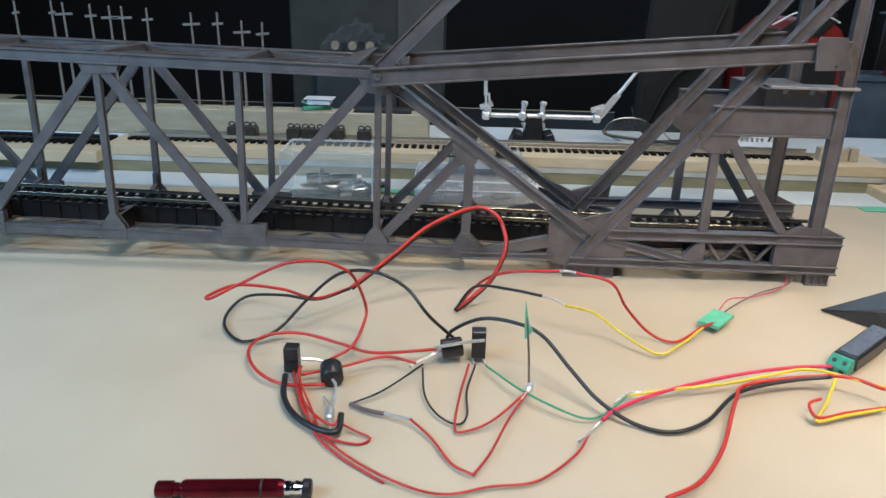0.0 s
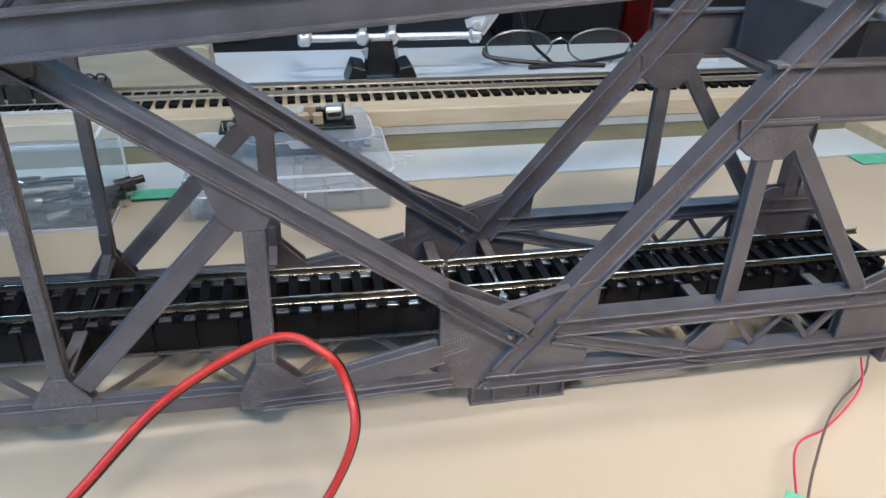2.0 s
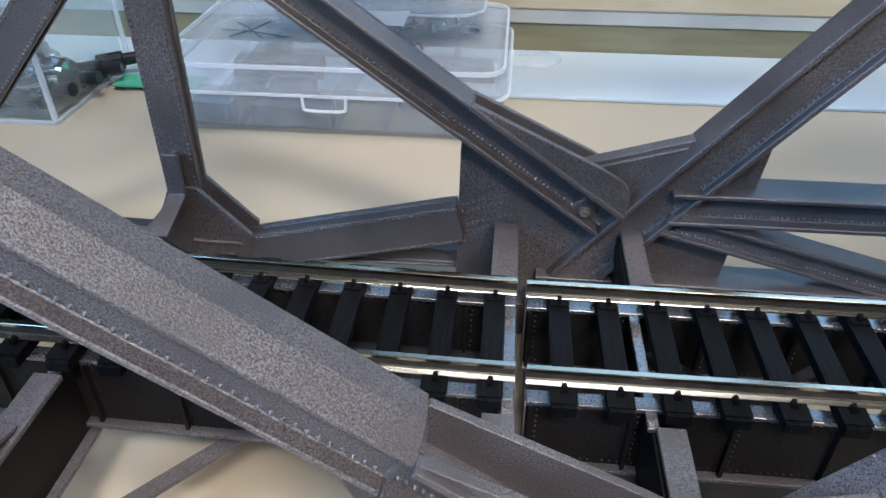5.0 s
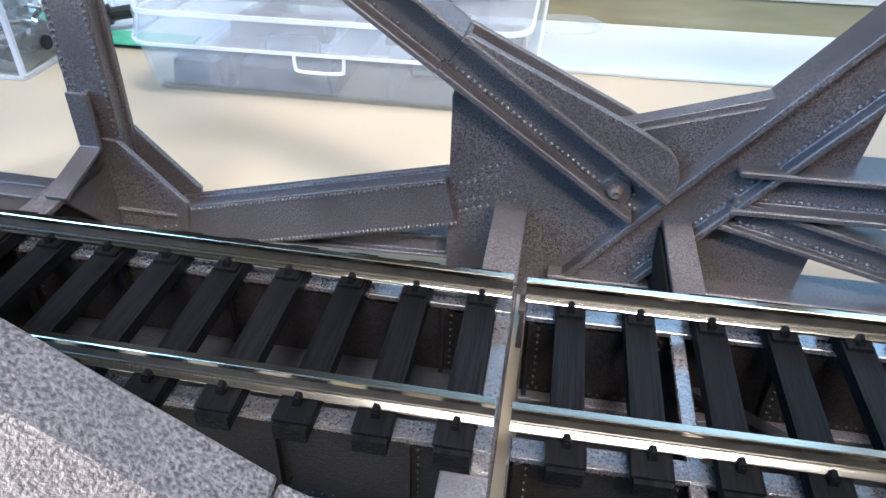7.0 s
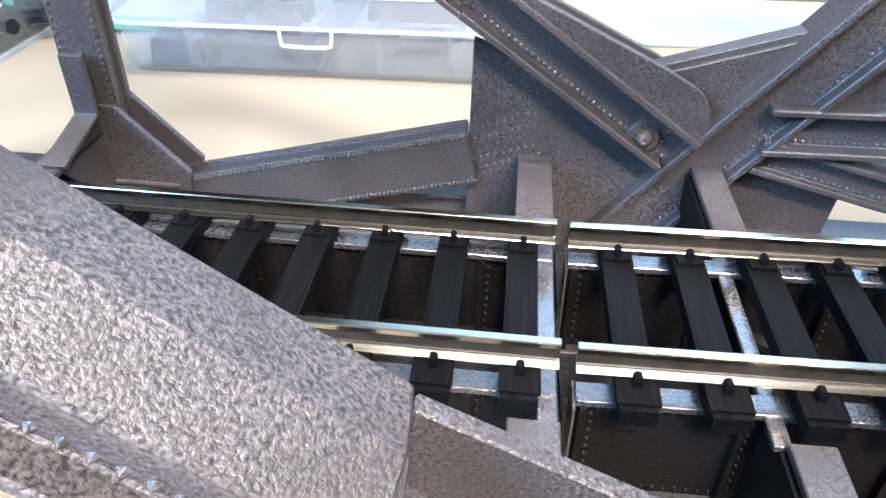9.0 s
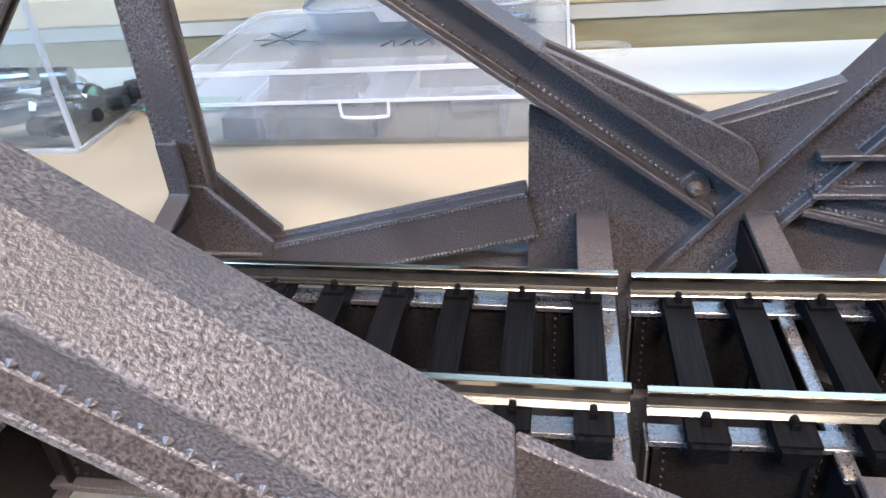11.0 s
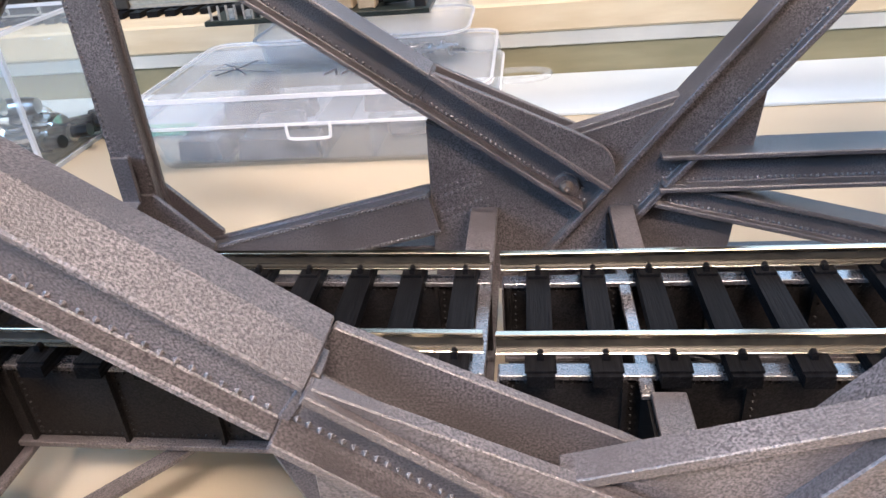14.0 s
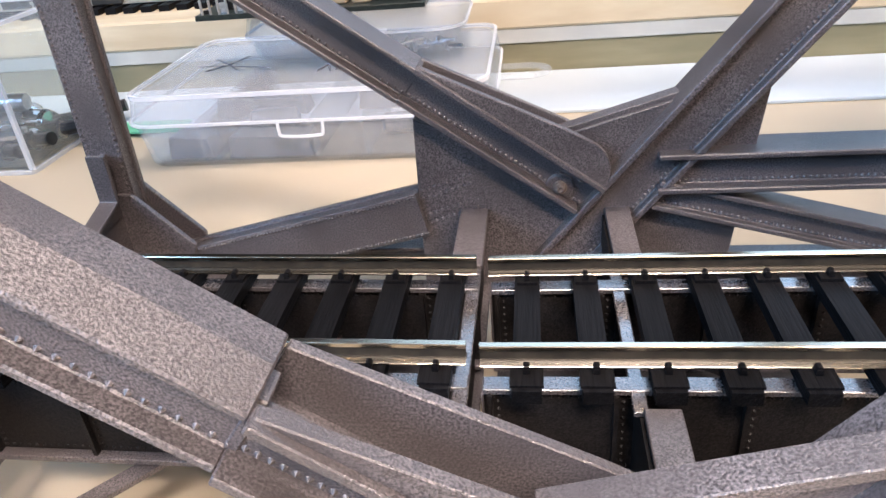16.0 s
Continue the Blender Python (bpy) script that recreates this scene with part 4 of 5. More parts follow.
can = made("capacitor", M_STEEL, board, lambda bm: lathe(bm, (-44.5, 168, 41.0), (1, 0, 0.05), [(0, 3.6), (0.3, 4.1), (7.4, 4.1), (7.8, 3.9), (8.1, 4.1), (8.6, 4.1), (8.9, 3.6)], 20), "silver electrolytic capacitor")
made("stripe", M_INK, can, lambda bm: slab(bm, -43.8, -37.6, 163.75, 164.0, 40.4, 42.0))
made("stripe", M_INK, can, lambda bm: lathe(bm, (-36.4, 168, 41.4), (1, 0, 0.05), [(0, 4.14), (0.5, 4.14)], 20))
made("plug", M_BLACK, board, lambda bm: slab(bm, -35.2, -32.2, 162.4, 167.5, 34.9, 39.5), "black plug block", 0.3)
for x, y, w, h in ((-58, 164, 5.5, 5.0), (-51, 163.5, 5, 5.0), (-55, 171, 6.0, 7.0)):
    made("relay", M_TAN, board, lambda bm: slab(bm, x, x + w, y, y + 5, 36.6, 36.6 + h), "tan block component", 0.4)
made("fuse", M_CARD, board, lambda bm: slab(bm, -62.4, -59.4, 165, 169, 36.6, 41.5), "rust-red square component", 0.3)
choke = made("choke", M_BLACK, board, lambda bm: lathe(bm, (-68, 168, 36.6), (0, 0, 1), [(0, 4.0), (1.2, 4.2), (1.4, 2.8), (4.0, 2.8), (4.2, 4.2), (5.2, 4.0)], 18))
made("copper_winding", M_CARD, choke, lambda bm: lathe(bm, (-68, 168, 38.1), (0, 0, 1), [(0, 3.4), (2.4, 3.4)], 16), "copper coil winding")
for x, y, w, d, h in ((-80, 163, 5, 5, 2.2), (-74, 164, 3, 6, 3.4), (-88, 166, 4, 6, 2.8), (-83, 170, 6, 3, 4.2), (-49, 170, 3, 3, 6.0), (-46.5, 172, 2.5, 2.5, 5.0)):
    made("chip", M_BLACK, board, lambda bm: slab(bm, x, x + w, y, y + d, 36.6, 36.6 + h), "", 0.25)
for k in range(12):
    made("component", M_TIN if k % 3 else M_BLACK, board, lambda bm: slab(bm, -92 + 2.2 * k, -90.6 + 2.2 * k, 162 + (k * 5) % 9, 163.8 + (k * 5) % 9, 36.6, 37.6 + (k % 3) * 0.7))
for k in range(10):
    made("header_pin", M_TIN, board, lambda bm: rod(bm, (-92 + 2.4 * k, 161, 36.6), (-92 + 2.4 * k, 161, 40.5), 0.35, 0.35, 6))

# ---- clear acrylic box of sockets ----
acrylic = thing("acrylic_box", "open clear acrylic box holding chrome sockets", "plastic box")
acrylic_bin = made("bin", M_ACRYLIC, acrylic, lambda bm: cup(bm, -218, -144, 142, 190, 0, 39.2, 1.6, 1.4, 0.0))
made("top_rim", M_EDGE, acrylic_bin, lambda bm: hoop(bm, -218.2, -143.8, 141.8, 190.2, 39.3, 40.2, 1.8, 1.8), "bright cut edge of the acrylic")
for x in (-218.2, -145.0):
    for y in (141.8, 189.0):
        made("corner_edge", M_EDGE, acrylic_bin, lambda bm: slab(bm, x, x + 1.2, y, y + 1.2, 1.4, 39.3))
made("bottom_rim", M_EDGE, acrylic_bin, lambda bm: hoop(bm, -218.4, -143.6, 141.6, 190.4, 0, 1.2, 1.8, 1.0))


def socket(p, u, length, r, mat, label):
    ob = thing("socket", label, "socket", "sockets in the box")
    made("body", mat, ob, lambda bm: lathe(bm, p, u, [(0, r), (length * 0.45, r), (length * 0.5, r * 0.72), (length * 0.9, r * 0.7), (length, r * 0.6)], 20), smooth=False)
    made("drive_hole", M_INK, ob, lambda bm: lathe(bm, Vector(p) - Vector(u).normalized() * 0.15, u, [(0, r * 0.62), (0.3, r * 0.62)], 16))


for k, (p, u, ln, r) in enumerate((((-198, 150, 17), (1, 0.08, 0.02), 40, 4.2), ((-205, 155, 6), (1, 0.2, 0.0), 30, 5.0), ((-172, 150, 6), (0.9, 0.3, 0.05), 24, 5.2), ((-200, 168, 6), (1, -0.2, 0.0), 36, 5.5), ((-166, 170, 7), (1, -0.3, 0.0), 16, 6.0), ((-190, 162, 14), (1, 0.1, 0.0), 34, 4.0))):
    socket(p, u, ln, r, M_CHROME if k % 2 == 0 else M_STEEL, "shiny chrome socket lying in the clear box")
for k in range(5):
    solo("bit_holder", M_BLACK, lambda bm: lathe(bm, (-160 + 3 * k, 149 + 7 * k, 5), (1, -0.4 + 0.2 * k, 0.1), [(0, 3.0), (8, 3.0), (8.3, 2.0), (14, 2.0)], 12), "small black tool bit lying in the clear box", "tool bit", "bits in the box")
made("cross_knob", M_CHROME, acrylic, lambda bm: rod(bm, (-186, 148, 14), (-186, 149, 25), 2.6, 2.2, 14), "chrome cross handle")
solo("grip_handle", surface("grey_green_grip", (0.035, 0.05, 0.045), (0.07, 0.09, 0.08), 200, 0.35), lambda bm: lathe(bm, (-212, 149, 4.2), (1, 0.05, 0), [(0, 2.0), (2, 2.8), (26, 2.8), (28, 2.0)], 14), "dark grey-green gripped tool lying in the clear box", "tool")

# ---- soldering stand with jointed rod, and spectacles ----
stand = thing("soldering_stand", "black based soldering stand with chrome rod and joints", "tool stand", at=(-5, 280, 23.5))
made("base", M_BLACK, stand, lambda bm: (prism(bm, [(-23, 0), (-10, 0), (-10, 10), (-18, 12)], -14, 12), prism(bm, [(10, 0), (23, 0), (18, 12), (10, 10)], -14, 12), prism(bm, [(-10, 4), (10, 4), (7, 26), (-7, 26)], -6, 8)), "heavy black forked base", 0.8)
made("rod", M_SATIN, stand, lambda bm: rod(bm, (-42, 0, 26), (60, 0, 26), 2.3))
for x in (-11, 7):
    made("joint", M_SATIN, stand, lambda bm: (lathe(bm, (x, -4, 26), (0, 1, 0), [(0, 3.0), (1, 4.2), (6, 4.2), (7, 3.0)], 16), rod(bm, (x, 0, 24), (x + 1, 0, 36), 2.0, 2.6),
                                              lathe(bm, (x + 1, 0, 36), (0.1, 0, 1), [(0, 2.2), (1, 3.4), (3.4, 3.4), (4.2, 2.0)], 14), rod(bm, (x + 1, -3, 20), (x + 3, -3, 14), 2.4, 1.5)), "knurled chrome joint")
for x, tip in ((-46, (-49, 0, 86)), (60, (108, 0, 92))):
    made("swivel", M_SATIN, stand, lambda bm: lathe(bm, (x - 4, 0, 26), (1, 0, 0), [(0, 2.8), (1.5, 4.8), (6.5, 4.8), (8, 2.8)], 16))
    mid = (x + (tip[0] - x) * 0.34, 26 + (tip[2] - 26) * 0.34)
    arm = made("arm", M_SATIN, stand, lambda bm: [bar3(bm, (x, e, 27), (mid[0], e, mid[1]), 2.0, 2.2) for e in (-3, 3)] + [bar3(bm, (x + 4, e, 27), (mid[0] + 3, e, mid[1]), 1.4, 2.0) for e in (-3, 3)] + [rod(bm, (mid[0], 0, mid[1] - 2), tip, 2.0, 1.4)], "chrome arm with a spring clip")
    made("wing_nut", M_SATIN, arm, lambda bm: (bar3(bm, (x - 6, 0, 33), (x + 6, 0, 37), 2, 5), rod(bm, (x, -5, 33), (x, 5, 33), 2.6)))
specs = thing("spectacles", "dark wire-framed spectacles lying folded on the foam", "spectacles")
for cx in (92, 150):
    ring = [(cx + 23 * math.cos(a), 303 - 1.5 * math.sin(a), 36 + 13 * math.sin(a) * (1 if math.sin(a) < 0 else 0.85)) for a in (2 * math.pi * k / 24 for k in range(25))]
    rim = made("rim", M_STEEL, specs, lambda bm: tube(bm, ring, 0.7, 6, 1), "thin metal rim")
    made("lens", M_LENS, rim, lambda bm: bm.faces.new([bm.verts.new(Vector(p) * MM) for p in ring[:-1]]))
made("bridge", M_STEEL, specs, lambda bm: tube(bm, [(114, 303, 38), (121, 302, 41), (128, 303, 38)], 0.8, 6, 5))
for x0, x1 in ((68, 150), (174, 96)):
    made("temple", M_BLACK, specs, lambda bm: tube(bm, [(x0, 303, 36), (x0 + (x1 - x0) * 0.04, 300, 30), (x0 + (x1 - x0) * 0.5, 294, 26.5), (x1, 290, 25.2)], 1.5, 8, 6), "dark curved temple arm")
    made("temple", M_BLACK, specs, lambda bm: tube(bm, [(x0 + (x1 - x0) * 0.3, 306, 58), (x0 + (x1 - x0) * 0.38, 300, 40), (x0 + (x1 - x0) * 0.55, 293, 27)], 1.2, 8, 6), "dark curved temple arm") if x0 < 100 else None

# ---- clutter at the back of the table ----
red = thing("red_tool_box", "red metal tool box with a dark lid and handle", "tool box", at=(285, 430, 2))
made("body", M_RED, red, lambda bm: prism(bm, [(-58, 0), (48, 0), (48, 108), (38, 128), (24, 138), (-14, 138), (-34, 118), (-58, 112)], -45, 60), "", 2)
made("front_panel", M_CASE, red, lambda bm: prism(bm, [(-58, 4), (40, 4), (40, 96), (-8, 104), (-30, 116), (-57, 111)], -47, -45.2), "dark front panel", 0.5)
made("dark_opening", M_BLACK, red, lambda bm: prism(bm, [(-40, 117), (-14, 137), (30, 138), (16, 122)], -46.5, -45.2))
made("handle", M_BLACK, red, lambda bm: tube(bm, [(-30, -10, 136), (-24, -10, 156), (20, -10, 160), (46, -10, 140)], 2.4, 8, 6))
made("wire", M_WHITE, red, lambda bm: tube(bm, [(-36, -44, 132), (-10, -46, 146), (16, -46, 143), (34, -44, 136)], 1.0, 6, 6), "white lead on the box")
made("brass_fitting", M_TAN, red, lambda bm: lathe(bm, (-50, -40, 128), (0.3, -1, 0.5), [(0, 4), (3, 6), (6, 3)], 14))
case = thing("equipment_case", "dark grey equipment case with rounded edges", "case", at=(180, 440, 2))
made("body", M_CASE, case, lambda bm: prism(bm, [(-58, 0), (40, 0), (44, 170), (-50, 176)], -20, 80), "", 4)
made("panel", M_CASE, case, lambda bm: slab(bm, -46, 34, -22, -20.2, 16, 60), "dark front panel")
made("cable", M_CASE, case, lambda bm: tube(bm, [(-40, -24, 20), (-20, -28, 70), (10, -26, 96), (30, -24, 150)], 2.0, 8, 6))
grey = thing("grey_carton", "grey-green carton standing behind the board", "carton", at=(-160, 470, 2))
made("body", surface("grey_card", (0.026, 0.028, 0.024), (0.038, 0.040, 0.035), 30, 0.8), grey, lambda bm: slab(bm, -120, 64, 0, 60, 0, 190), "", 2)
made("flap", surface("grey_card_flap", (0.055, 0.057, 0.05), (0.07, 0.071, 0.065), 30, 0.8), grey, lambda bm: slab(bm, 8, 62, -3, 0, 84, 190), "paler grey flap")
bag = thing("parts_bag", "crumpled clear bag of small wheels", "plastic bag", at=(-196, 440, 90))


def crumple(bm):
    """A bunched sheet of clear film with sharp folds, laid over the wheels."""
    rng = random.Random(4)
    grid = [[bm.verts.new(Vector((-42 + 5.2 * i + rng.uniform(-2, 2), -10 + 1.4 * j + rng.uniform(-4, 4), max(0.5, 34 * math.sin(math.pi * (i + 0.6) / 17.2) * (j / 6) ** 0.7 + rng.uniform(-5, 5)))) * MM) for i in range(17)] for j in range(7)]
    for a, b in zip(grid, grid[1:]):
        for i in range(16):
            bm.faces.new((a[i], a[i + 1], b[i + 1]))
            bm.faces.new((a[i], b[i + 1], b[i]))


made("film", M_FILM, bag, crumple, "crumpled glossy clear film")
for k in range(6):
    made("wheel", M_BLACK if k % 2 else M_TAN, bag, lambda bm: lathe(bm, (-26 + 10 * k, 0, 6), (0, 1, 0.2), [(0, 5), (3, 5), (3.1, 2), (4, 2)], 14))
made("carrier_shelf", M_GREYBOX, bag, lambda bm: slab(bm, -46, 46, -12, 30, -88, 0))
tubx = thing("storage_tub", "blue-grey translucent storage tub", "tub", at=(405, 430, 2))
made("body", M_BLUETUB, tubx, lambda bm: prism(bm, [(-44, 0), (14, 0), (18, 76), (-48, 76)], -30, 40), "", 3)
made("rim", M_BLUETUB, tubx, lambda bm: hoop(bm, -50, 20, -33, 43, 76.2, 80, 6, 3))
for k, (m, cx, cz, w, h) in enumerate(((M_RED, 12, 84, 30, 26), (M_WHITE, 36, 86, 34, 14), (M_GREENW, 48, 20, 18, 26), (M_CARD, 56, 110, 30, 22), (M_BLACK, 20, 128, 50, 40), (M_TAPE, 40, 104, 22, 8))):
    cb = thing("clutter_box", ("small red carton", "small white packet", "small green packet", "small brown carton", "black bundle", "green packet")[k] + " piled in the dark corner", "packet", at=(440 + cx - 20, 450 + 9 * k, 2))
    made("body", m, cb, lambda bm: prism(bm, [(-w / 2, 0), (w / 2, 0), (w / 2 - 2, cz + h / 2), (-w / 2 + 1, cz + h / 2 - 3)], -10, 10), "", 1.5)
vase = thing("white_tub", "small white plastic tub with a coloured lid", "tub", at=(228, 318, 23.5))
made("body", M_WHITE, vase, lambda bm: lathe(bm, (0, 0, 0), (0, 0, 1), [(0, 11), (1, 12), (14, 12), (16, 11)], 20))
made("lid", M_REDW, vase, lambda bm: lathe(bm, (0, 0, 16), (0, 0, 1), [(0, 8), (1.2, 8), (2, 6)], 20), "small red-blue lid")
comb = thing("terminal_strip", "white terminal strip with a row of steel pins", "terminal strip", at=(186, 300, 23.5))
made("base", M_WHITE, comb, lambda bm: slab(bm, -8, 52, -6, 8, 0, 5), "", 0.5)
for k in range(9):
    made("pin", M_STEEL, comb, lambda bm: slab(bm, -5 + 5 * k, -3.4 + 5 * k, -6.6, -4, 5, 8.5))
made("lever", M_BLACK, comb, lambda bm: bar3(bm, (42, -5, 5), (45, -5, 14), 1.6, 1.6))

# ---- wires and components on the table in front ----
def wire(name, pts, mat, r, label, category="wire"):
    return tagged(made(name, mat, None, lambda bm: tube(bm, pts, r, 10, 8), smooth=True), label, category)


COATS = {"red": M_REDW, "black": M_BLACKW, "green": M_GREENW, "yellow": M_YELLOWW, "thin grey-brown": M_GREYW, "thin pink-red": M_PINKW, "magenta-red": M_PINKW}


def twist(bm, pts, r, turns=5):
    """Two bare strands wound round one another along a line."""
    line = spline(pts, 10)
    n = len(line) - 1
    for phase in (0, math.pi):
        strand = []
        for i, p in enumerate(line):
            u = (line[min(i + 1, n)] - line[max(i - 1, 0)]).normalized()
            s = u.cross(Vector((0, 0, 1))).normalized()
            a = 2 * math.pi * turns * i / n + phase
            strand.append(p + r * (math.cos(a) * s + math.sin(a) * u.cross(s)))
        tube(bm, strand, r * 0.85, 7, 1)


def hookup(colour, r, *pts, splice=()):
    """One insulated wire through the given points; splice is a bare twisted end that goes on from it."""
    ob = wire("wire", pts, COATS[colour], r, colour + " insulated hook-up wire curling over the table")
    if splice:
        made("bare_splice", M_TIN, ob, lambda bm: twist(bm, splice, 0.42), "twisted tinned splice")


hookup("red", 0.77, (-134, -117, 3), (-124, -110, 7), (-120, -96, 13), (-120, -90, 19), (-125, -95, 36), (-132, -99, 43), (-141, -101, 46), (-157, -102, 44), (-176, -101, 34), (-190, -107, 28), (-192, -104, 28), (-182, -91, 28), (-163, -81, 22), (-148, -73, 14), (-133, -54, 12))
hookup("black", 0.81, (-76, -101, 8), (-88, -114, 26), (-99, -108, 37), (-114, -105, 43), (-133, -90, 35), (-152, -75, 14), (-164, -93, 5), (-179, -100, 2), (-192, -86, 2), (-196, -67, 2), (-190, -52, 4), (-168, -62, 10), (-148, -70, 12), (-133, -55, 12))
hookup("red", 0.77, (-132, -138, 3), (-150, -139, 3), (-164, -130, 4), (-172, -114, 5), (-168, -99, 5), (-152, -95, 5), (-131, -104, 5), (-114, -112, 5), (-88, -111, 7), (-80, -110, 8))
hookup("red", 0.69, (-145, -133, 4), (-127, -128, 6), (-108, -119, 7), (-93, -124, 7))
hookup("black", 0.46, (-119, -151, 2), (-106, -141, 3), (-90, -123, 6))
hookup("black", 0.46, (-90, -126, 6), (-88, -144, 3), (-82, -157, 2), (-74, -163, 2), (-70, -156, 2), (-70, -137, 2), (-66, -118, 4))
hookup("red", 0.54, (-69, -118, 4), (-73, -141, 2), (-75, -164, 2), (-72, -168, 2), (-60, -161, 3), (-44, -141, 5))
hookup("red", 0.5, (-44, -142, 5), (-53, -159, 3), (-61, -180, 2), (-68, -194, 2))
hookup("red", 0.54, (-93, -162, 3), (-84, -173, 2), (-76, -188, 2), (-68, -194, 2))
hookup("red", 0.5, (-144, -140, 4), (-136, -160, 3), (-121, -180, 2), (-100, -197, 2), (-80, -205, 2), (-62, -200, 2), (-45, -196, 2), (-29, -180, 2), (-22, -168, 3))
hookup("black", 1.31, (-150, -135, 5), (-147, -150, 4), (-140, -162, 3), (-129, -171, 3), (-121, -172, 3), (-121, -162, 4))
hookup("black", 0.89, (-80, -104, 8), (-77, -104, 14), (-64, -109, 23), (-49, -116, 25), (-37, -122, 22), (-25, -134, 12), (-15, -148, 6), (-2, -158, 2), (12, -163, 2), (28, -156, 3), (48, -136, 5), (73, -128, 7), (91, -127, 9))
hookup("green", 0.5, (-61, -119, 4), (-47, -140, 5), (-30, -154, 4), (-20, -157, 3), (-12, -152, 3), (-1, -140, 4))
hookup("yellow", 0.69, (-1, -140, 4), (17, -136, 5), (43, -131, 6), (64, -126, 8), (86, -121, 9), (111, -135, 9))
hookup("magenta-red", 0.85, (-15, -159, 3.8), (-8, -151, 4), (14, -138, 5), (48, -124, 6), (77, -118, 8), (96, -117, 9))
hookup("red", 0.85, (-1, -204, 3), (14, -194, 3), (29, -173, 3), (44, -143, 5), (55, -130, 6), (94, -126, 9), (110, -136, 9))
hookup("red", 0.77, (-76, -56, 2), (-63, -55, 18), (-50, -71, 31), (-25, -79, 36), splice=((-25, -79, 36), (-21.2, -82.2, 37.3), (-18, -86, 38)))
hookup("red", 0.73, (-18, -86, 38), (-2, -92, 36), (9, -83, 19), (23, -80, 4), (35, -85, 2), (51, -74, 5), (59, -68, 5))
hookup("black", 0.77, (-76, -56, 2), (-66, -61, 18), (-50, -83, 27), (-34, -90, 27), splice=((-34, -90, 27), (-28.2, -90.2, 25.3), (-23, -91, 23)))
hookup("yellow", 0.62, (-23, -91, 23), (-7, -84, 16), (7, -87, 7), (22, -100, 3), (35, -91, 3), (52, -74, 5))
hookup("thin pink-red", 0.35, (65, -56, 5), (78, -37, 5), (94, -30, 4), (116, -16, 4), (124, -5, 7))
hookup("thin grey-brown", 0.39, (68, -56, 5), (79, -44, 5), (99, -25, 4), (121, -11, 4), (127, -5, 7))
hookup("red", 0.58, (-145, -125, 4), (-144, -133, 5), (-140, -148, 3), (-133, -160, 3), (-124, -168, 3), (-121, -164, 4))
hookup("red", 0.5, (-147, -125, 4), (-146, -135, 4), (-136, -158, 2), (-128, -175, 2), (-117, -186, 1), (-100, -199, 1))
hookup("red", 0.5, (-146, -125, 5), (-143, -138, 5), (-134, -158, 4), (-126, -173, 2), (-113, -177, 1), (-108, -173, 1), (-114, -170, 2), (-120, -167, 3))
hookup("red", 0.69, (109, -141, 3), (90, -146, 3), (75, -152, 4), (74, -145, 6), (80, -142, 7))
hookup("yellow", 0.69, (94, -126, 8), (82, -143, 4), (74, -153, 3), (89, -148, 3), (108, -142, 3))
for joint in ([(-8, -147, 4), (-1, -140, 4.6), (7, -138, 5)], [(-27, -173, 3), (-22, -168, 3.3), (-16, -160, 3.8)], [(-47, -147, 4.5), (-44, -141, 5), (-42, -136, 5)]):
    solo("solder_joint", M_TIN, lambda bm: twist(bm, joint, 0.42), "tinned twisted joint between two thin wires", "wire joint", "soldered joints")
# the twin lead that arches up in front of the span
ARCH = [(-133, -54, 12), (-113, -40, 24.9), (-92.2, -27, 39.6), (-67.2, -19.8, 48.9), (-55.2, -24.7, 47.1), (-50.2, -28.2, 39.6), (-49.2, -36, 30.4), (-56, -39.5, 14.6), (-68, -48, 5), (-76, -56, 2)]
wire("wire", ARCH, M_REDW, 1.05, "red insulated wire arching up in front of the bridge")
wire("wire", [(x + 0.6, y + 1.6, z - 1.3) for x, y, z in ARCH], M_BLACKW, 1.05, "black insulated wire arching beside the red one")


def soldered(pts, parent, r=0.55):
    made("lead", M_TIN, parent, lambda bm: tube(bm, pts, r, 7, 5), "bare tinned lead")


sw = thing("micro_switch", "upright black micro switch with soldered leads", "switch", "switches", at=(-148.5, -127, 0))
made("body", M_BLACK, sw, lambda bm: slab(bm, -3.2, 3.2, -3, 3, 3.2, 15.5), "", 0.4)
made("panel", M_BLACK, sw, lambda bm: slab(bm, -2.7, 2.7, -3.3, -3.0, 4, 9), "glossy front face")
for dx in (-3, 0, 3):
    soldered([(dx, -1, 3.5), (dx - 0.5, -2, 1.5), (dx + 1, -6, 1.0)], sw)
sw2 = thing("micro_switch", "upright black micro switch touching a capacitor", "switch", "switches", at=(-64.5, -107, 0))
made("body", M_BLACK, sw2, lambda bm: slab(bm, -3.3, 3.3, -3, 3, 2.5, 16.5), "", 0.4)
for dx in (-2.4, 2.4):
    soldered([(dx, -1, 2.6), (dx, -2, 1.2), (dx + 1, -5, 0.8)], sw2)
cap = thing("capacitor", "short black capacitor with bare leads lying on the table", "capacitor", "capacitors", at=(-129, -132, 5))
made("can", M_BLACK, cap, lambda bm: lathe(bm, (-2, 4, 1.5), (0.25, -1, -0.25), [(0, 4.6), (0.6, 5.0), (8.4, 5.0), (9, 4.5)], 24), "", 0, True)
soldered([(0.5, -6, 0.5), (2.5, -10, 0), (3, -18, -1.5), (3, -30, -3.5)], cap, 0.7)
soldered([(-2, 5, 1.5), (-8, 6, 3.0), (-15, 5, 4.0)], cap, 0.8)
cap2 = thing("capacitor", "black capacitor with a blue sheen and tinned leads", "capacitor", "capacitors", at=(-77, -110, 7))
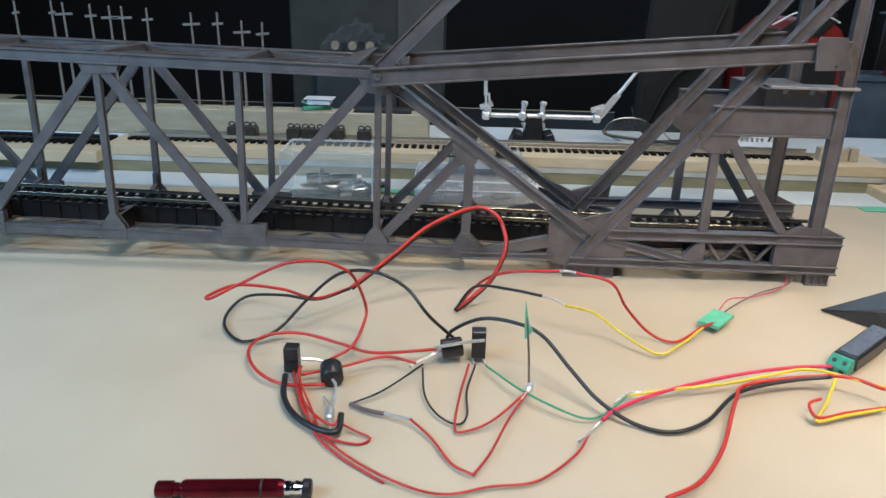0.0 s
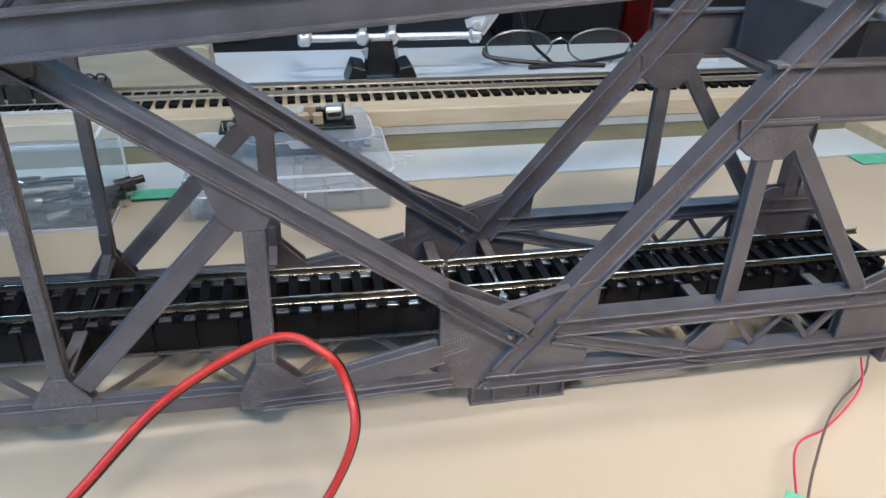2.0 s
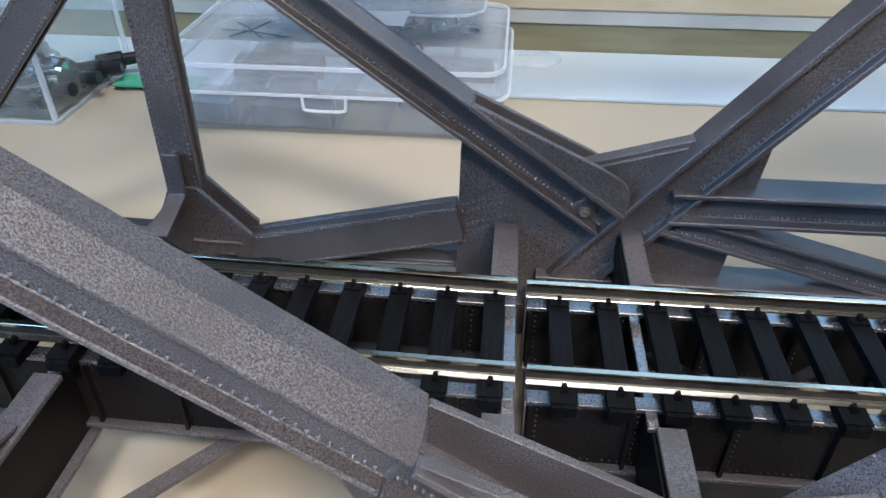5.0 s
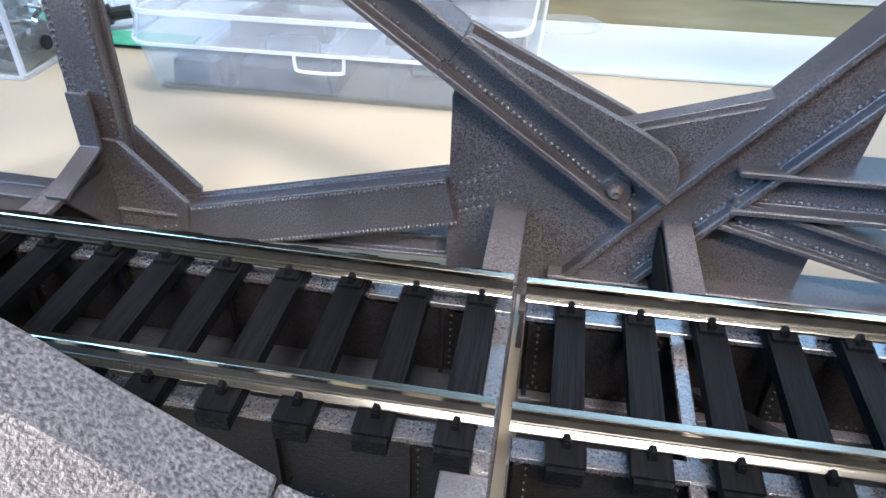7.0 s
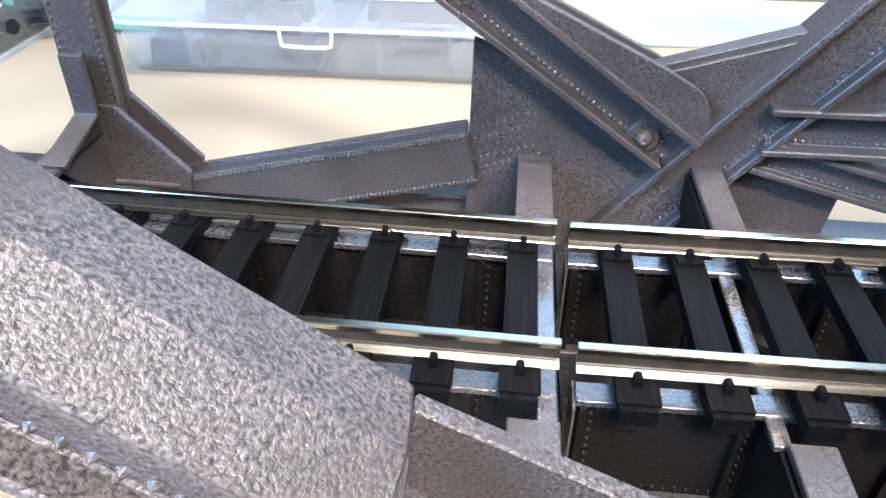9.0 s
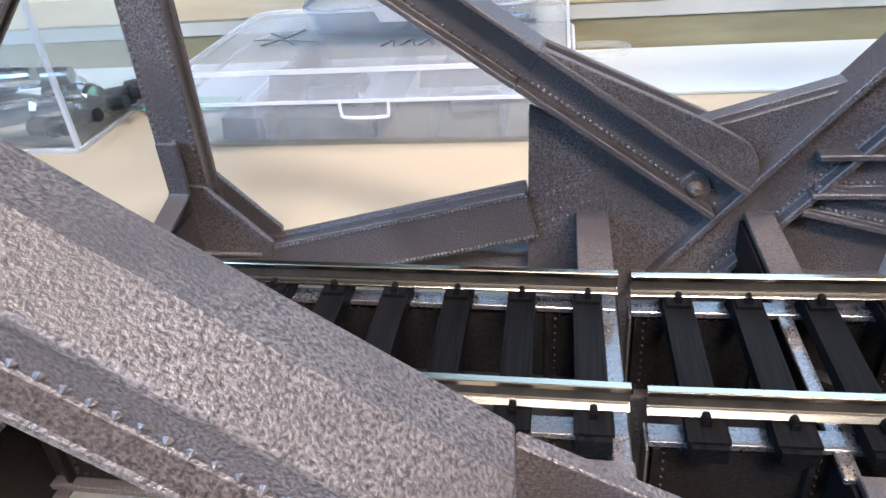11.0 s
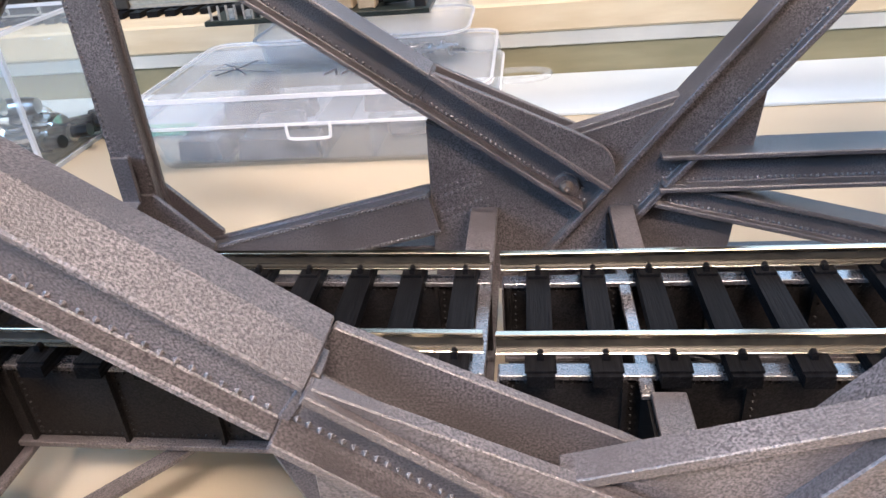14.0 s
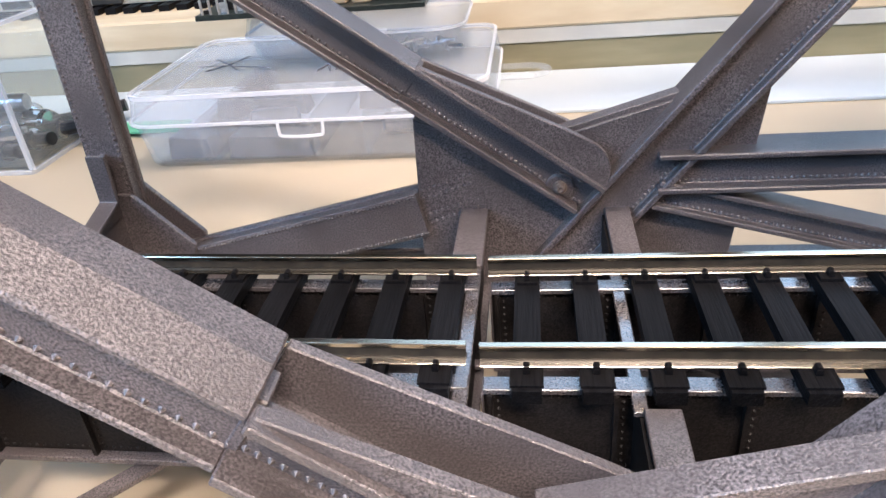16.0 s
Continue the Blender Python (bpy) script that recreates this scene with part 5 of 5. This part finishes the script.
made("can", M_BLACK, cap2, lambda bm: lathe(bm, (-5, 0, 0), (1, 0.15, 0.12), [(0, 4.2), (0.6, 4.7), (9.4, 4.7), (10, 4.2)], 24))
soldered([(-5, -2, 1), (-9, -4, -1), (-14, -8, -2), (-19, -12, -3)], cap2, 0.9)
soldered([(-8, -5, 3.5), (0, -4.5, 5.0), (8, -3, 6.0), (15, -2, 6.5)], cap2, 0.8)
resistor = thing("resistor", "small pale axial part on a bare lead", "resistor", at=(-126, -158, 3))
made("body", M_TIN, resistor, lambda bm: lathe(bm, (0, 0, 1), (0.1, -1, -0.1), [(0, 1.2), (1, 1.8), (6, 1.8), (7, 1.2)], 12))
soldered([(-5, 12, -1), (0, 0, 1), (1, -7, 0), (2, -12, -1)], resistor)
sleeve = thing("sleeved_lead", "grey sleeve over a bare soldered lead", "wire")
made("sleeve", M_GREYW, sleeve, lambda bm: tube(bm, [(-119, -151, 2), (-112, -155, 2), (-104, -158, 2.5)], 0.9, 8, 4))
made("tip", M_TIN, sleeve, lambda bm: tube(bm, [(-104, -158, 2.5), (-93, -162, 3)], 0.6, 7, 2))
needle = thing("test_pin", "upright thin lead with a green tape flag", "test lead")
made("stem", M_GREYW, needle, lambda bm: tube(bm, [(-43, -135, 4), (-43.5, -134, 14), (-44.3, -133, 24), (-45.5, -132, 36)], 0.5, 8, 5))
made("flag", M_TAPE, needle, lambda bm: prism(bm, [(-45.9, 25), (-42.6, 29.5), (-44.4, 33), (-46.6, 44), (-46.3, 30)], -132.4, -131.8), "pointed green tape flag")
made("solder_blob", M_TIN, needle, lambda bm: lathe(bm, (-44, -141, 4.5), (0.3, 1, 0.1), [(0, 0.6), (1.5, 1.7), (5, 1.5), (7, 0.5)], 12))
patch = thing("tape_patch", "green masking tape folded round a wire joint", "tape", at=(62, -62, 3.5))
made("fold", M_TAPE, patch, lambda bm: bar3(bm, (-6, -7, 0.6), (7, 7, 1.2), 11, 1.8))
drv = thing("pocket_driver", "dark red metal pocket driver with a chrome collar", "screwdriver", at=(-177, -209.5, 3.3))
made("cap", M_REDGLASS, drv, lambda bm: lathe(bm, (0, 0, 0), (1, 0.07, 0), [(0, 2.5), (0.5, 2.95), (5.8, 2.95), (6.2, 2.3), (8.2, 2.2), (8.9, 2.95)], 28), "dull pinkish end cap")
made("barrel", M_REDGLASS, drv, lambda bm: lathe(bm, (8.9, 0.62, 0), (1, 0.07, 0), [(0, 2.95), (0.8, 3.3), (33, 3.3), (34.6, 2.7)], 28))
made("groove", M_INK, drv, lambda bm: lathe(bm, (35.5, 2.49, 0), (1, 0.07, 0), [(0, 3.33), (0.4, 3.34), (0.8, 3.33)], 28))
made("collar", M_CHROME, drv, lambda bm: lathe(bm, (43.5, 3.05, 0), (1, 0.07, 0), [(0, 2.4), (0.6, 2.6), (2.2, 2.6), (2.5, 2.2), (3.4, 2.2), (3.7, 2.6), (5.6, 2.2), (6.2, 2.5)], 24))
made("tip", M_BLACK, drv, lambda bm: lathe(bm, (49.7, 3.48, 0), (1, 0.07, 0), [(0, 2.9), (0.5, 3.2), (2.6, 3.2), (3.2, 2.6)], 24))
adapter = thing("power_adapter", "flat dark grey adapter with a green screw terminal", "adapter", at=(107, -106, 0))
adapter.scale = (0.66, 0.66, 0.66)
adapter.rotation_euler = (0, radians(-6), radians(38))
adapter_case = made("case", M_BLACK, adapter, lambda bm: slab(bm, 4, 62, -8.5, 8.5, 1.2, 12), "", 1.4)
made("plate", surface("brushed_label", (0.07, 0.058, 0.057), (0.11, 0.092, 0.09), 300, 0.25, 0.4), adapter_case, lambda bm: slab(bm, 8, 60, -6.5, 6.5, 12.02, 12.5), "dull brownish metal label", 0.3)
terminal = made("terminal", M_TERMINAL, adapter, lambda bm: prism(bm, [(-7, 1.5), (4, 1.5), (4, 11.5), (0, 12.2), (-7, 7)], -7.5, 7.5), "green screw terminal", 0.5)
for dy in (-3.6, 3.6):
    made("screw", M_GREYBOX, terminal, lambda bm: rod(bm, (-2.4, dy, 9.0), (-3.2, dy, 10.6), 1.6))
    made("wire_hole", M_INK, terminal, lambda bm: slab(bm, -7.2, -6.6, dy - 1.8, dy + 1.8, 2.4, 6.0))
wedge = thing("black_wedge", "black plastic wedge block with an undercut front", "wedge")


def block(bm, bottom, top):
    a = [bm.verts.new(Vector(p) * MM) for p in bottom]
    b = [bm.verts.new(Vector(p) * MM) for p in top]
    bm.faces.new(a[::-1])
    bm.faces.new(b)
    for k in range(4):
        bm.faces.new((a[k], a[(k + 1) % 4], b[(k + 1) % 4], b[k]))


made("body", M_GREYBOX, wedge, lambda bm: block(bm, ((131, -38, 0), (152, -64, 0), (215, -80, 0), (214, -26, 0)), ((128.5, -38.2, 1.2), (146, -60, 11), (214, -76, 20), (214, -22, 22))), "", 0.5)
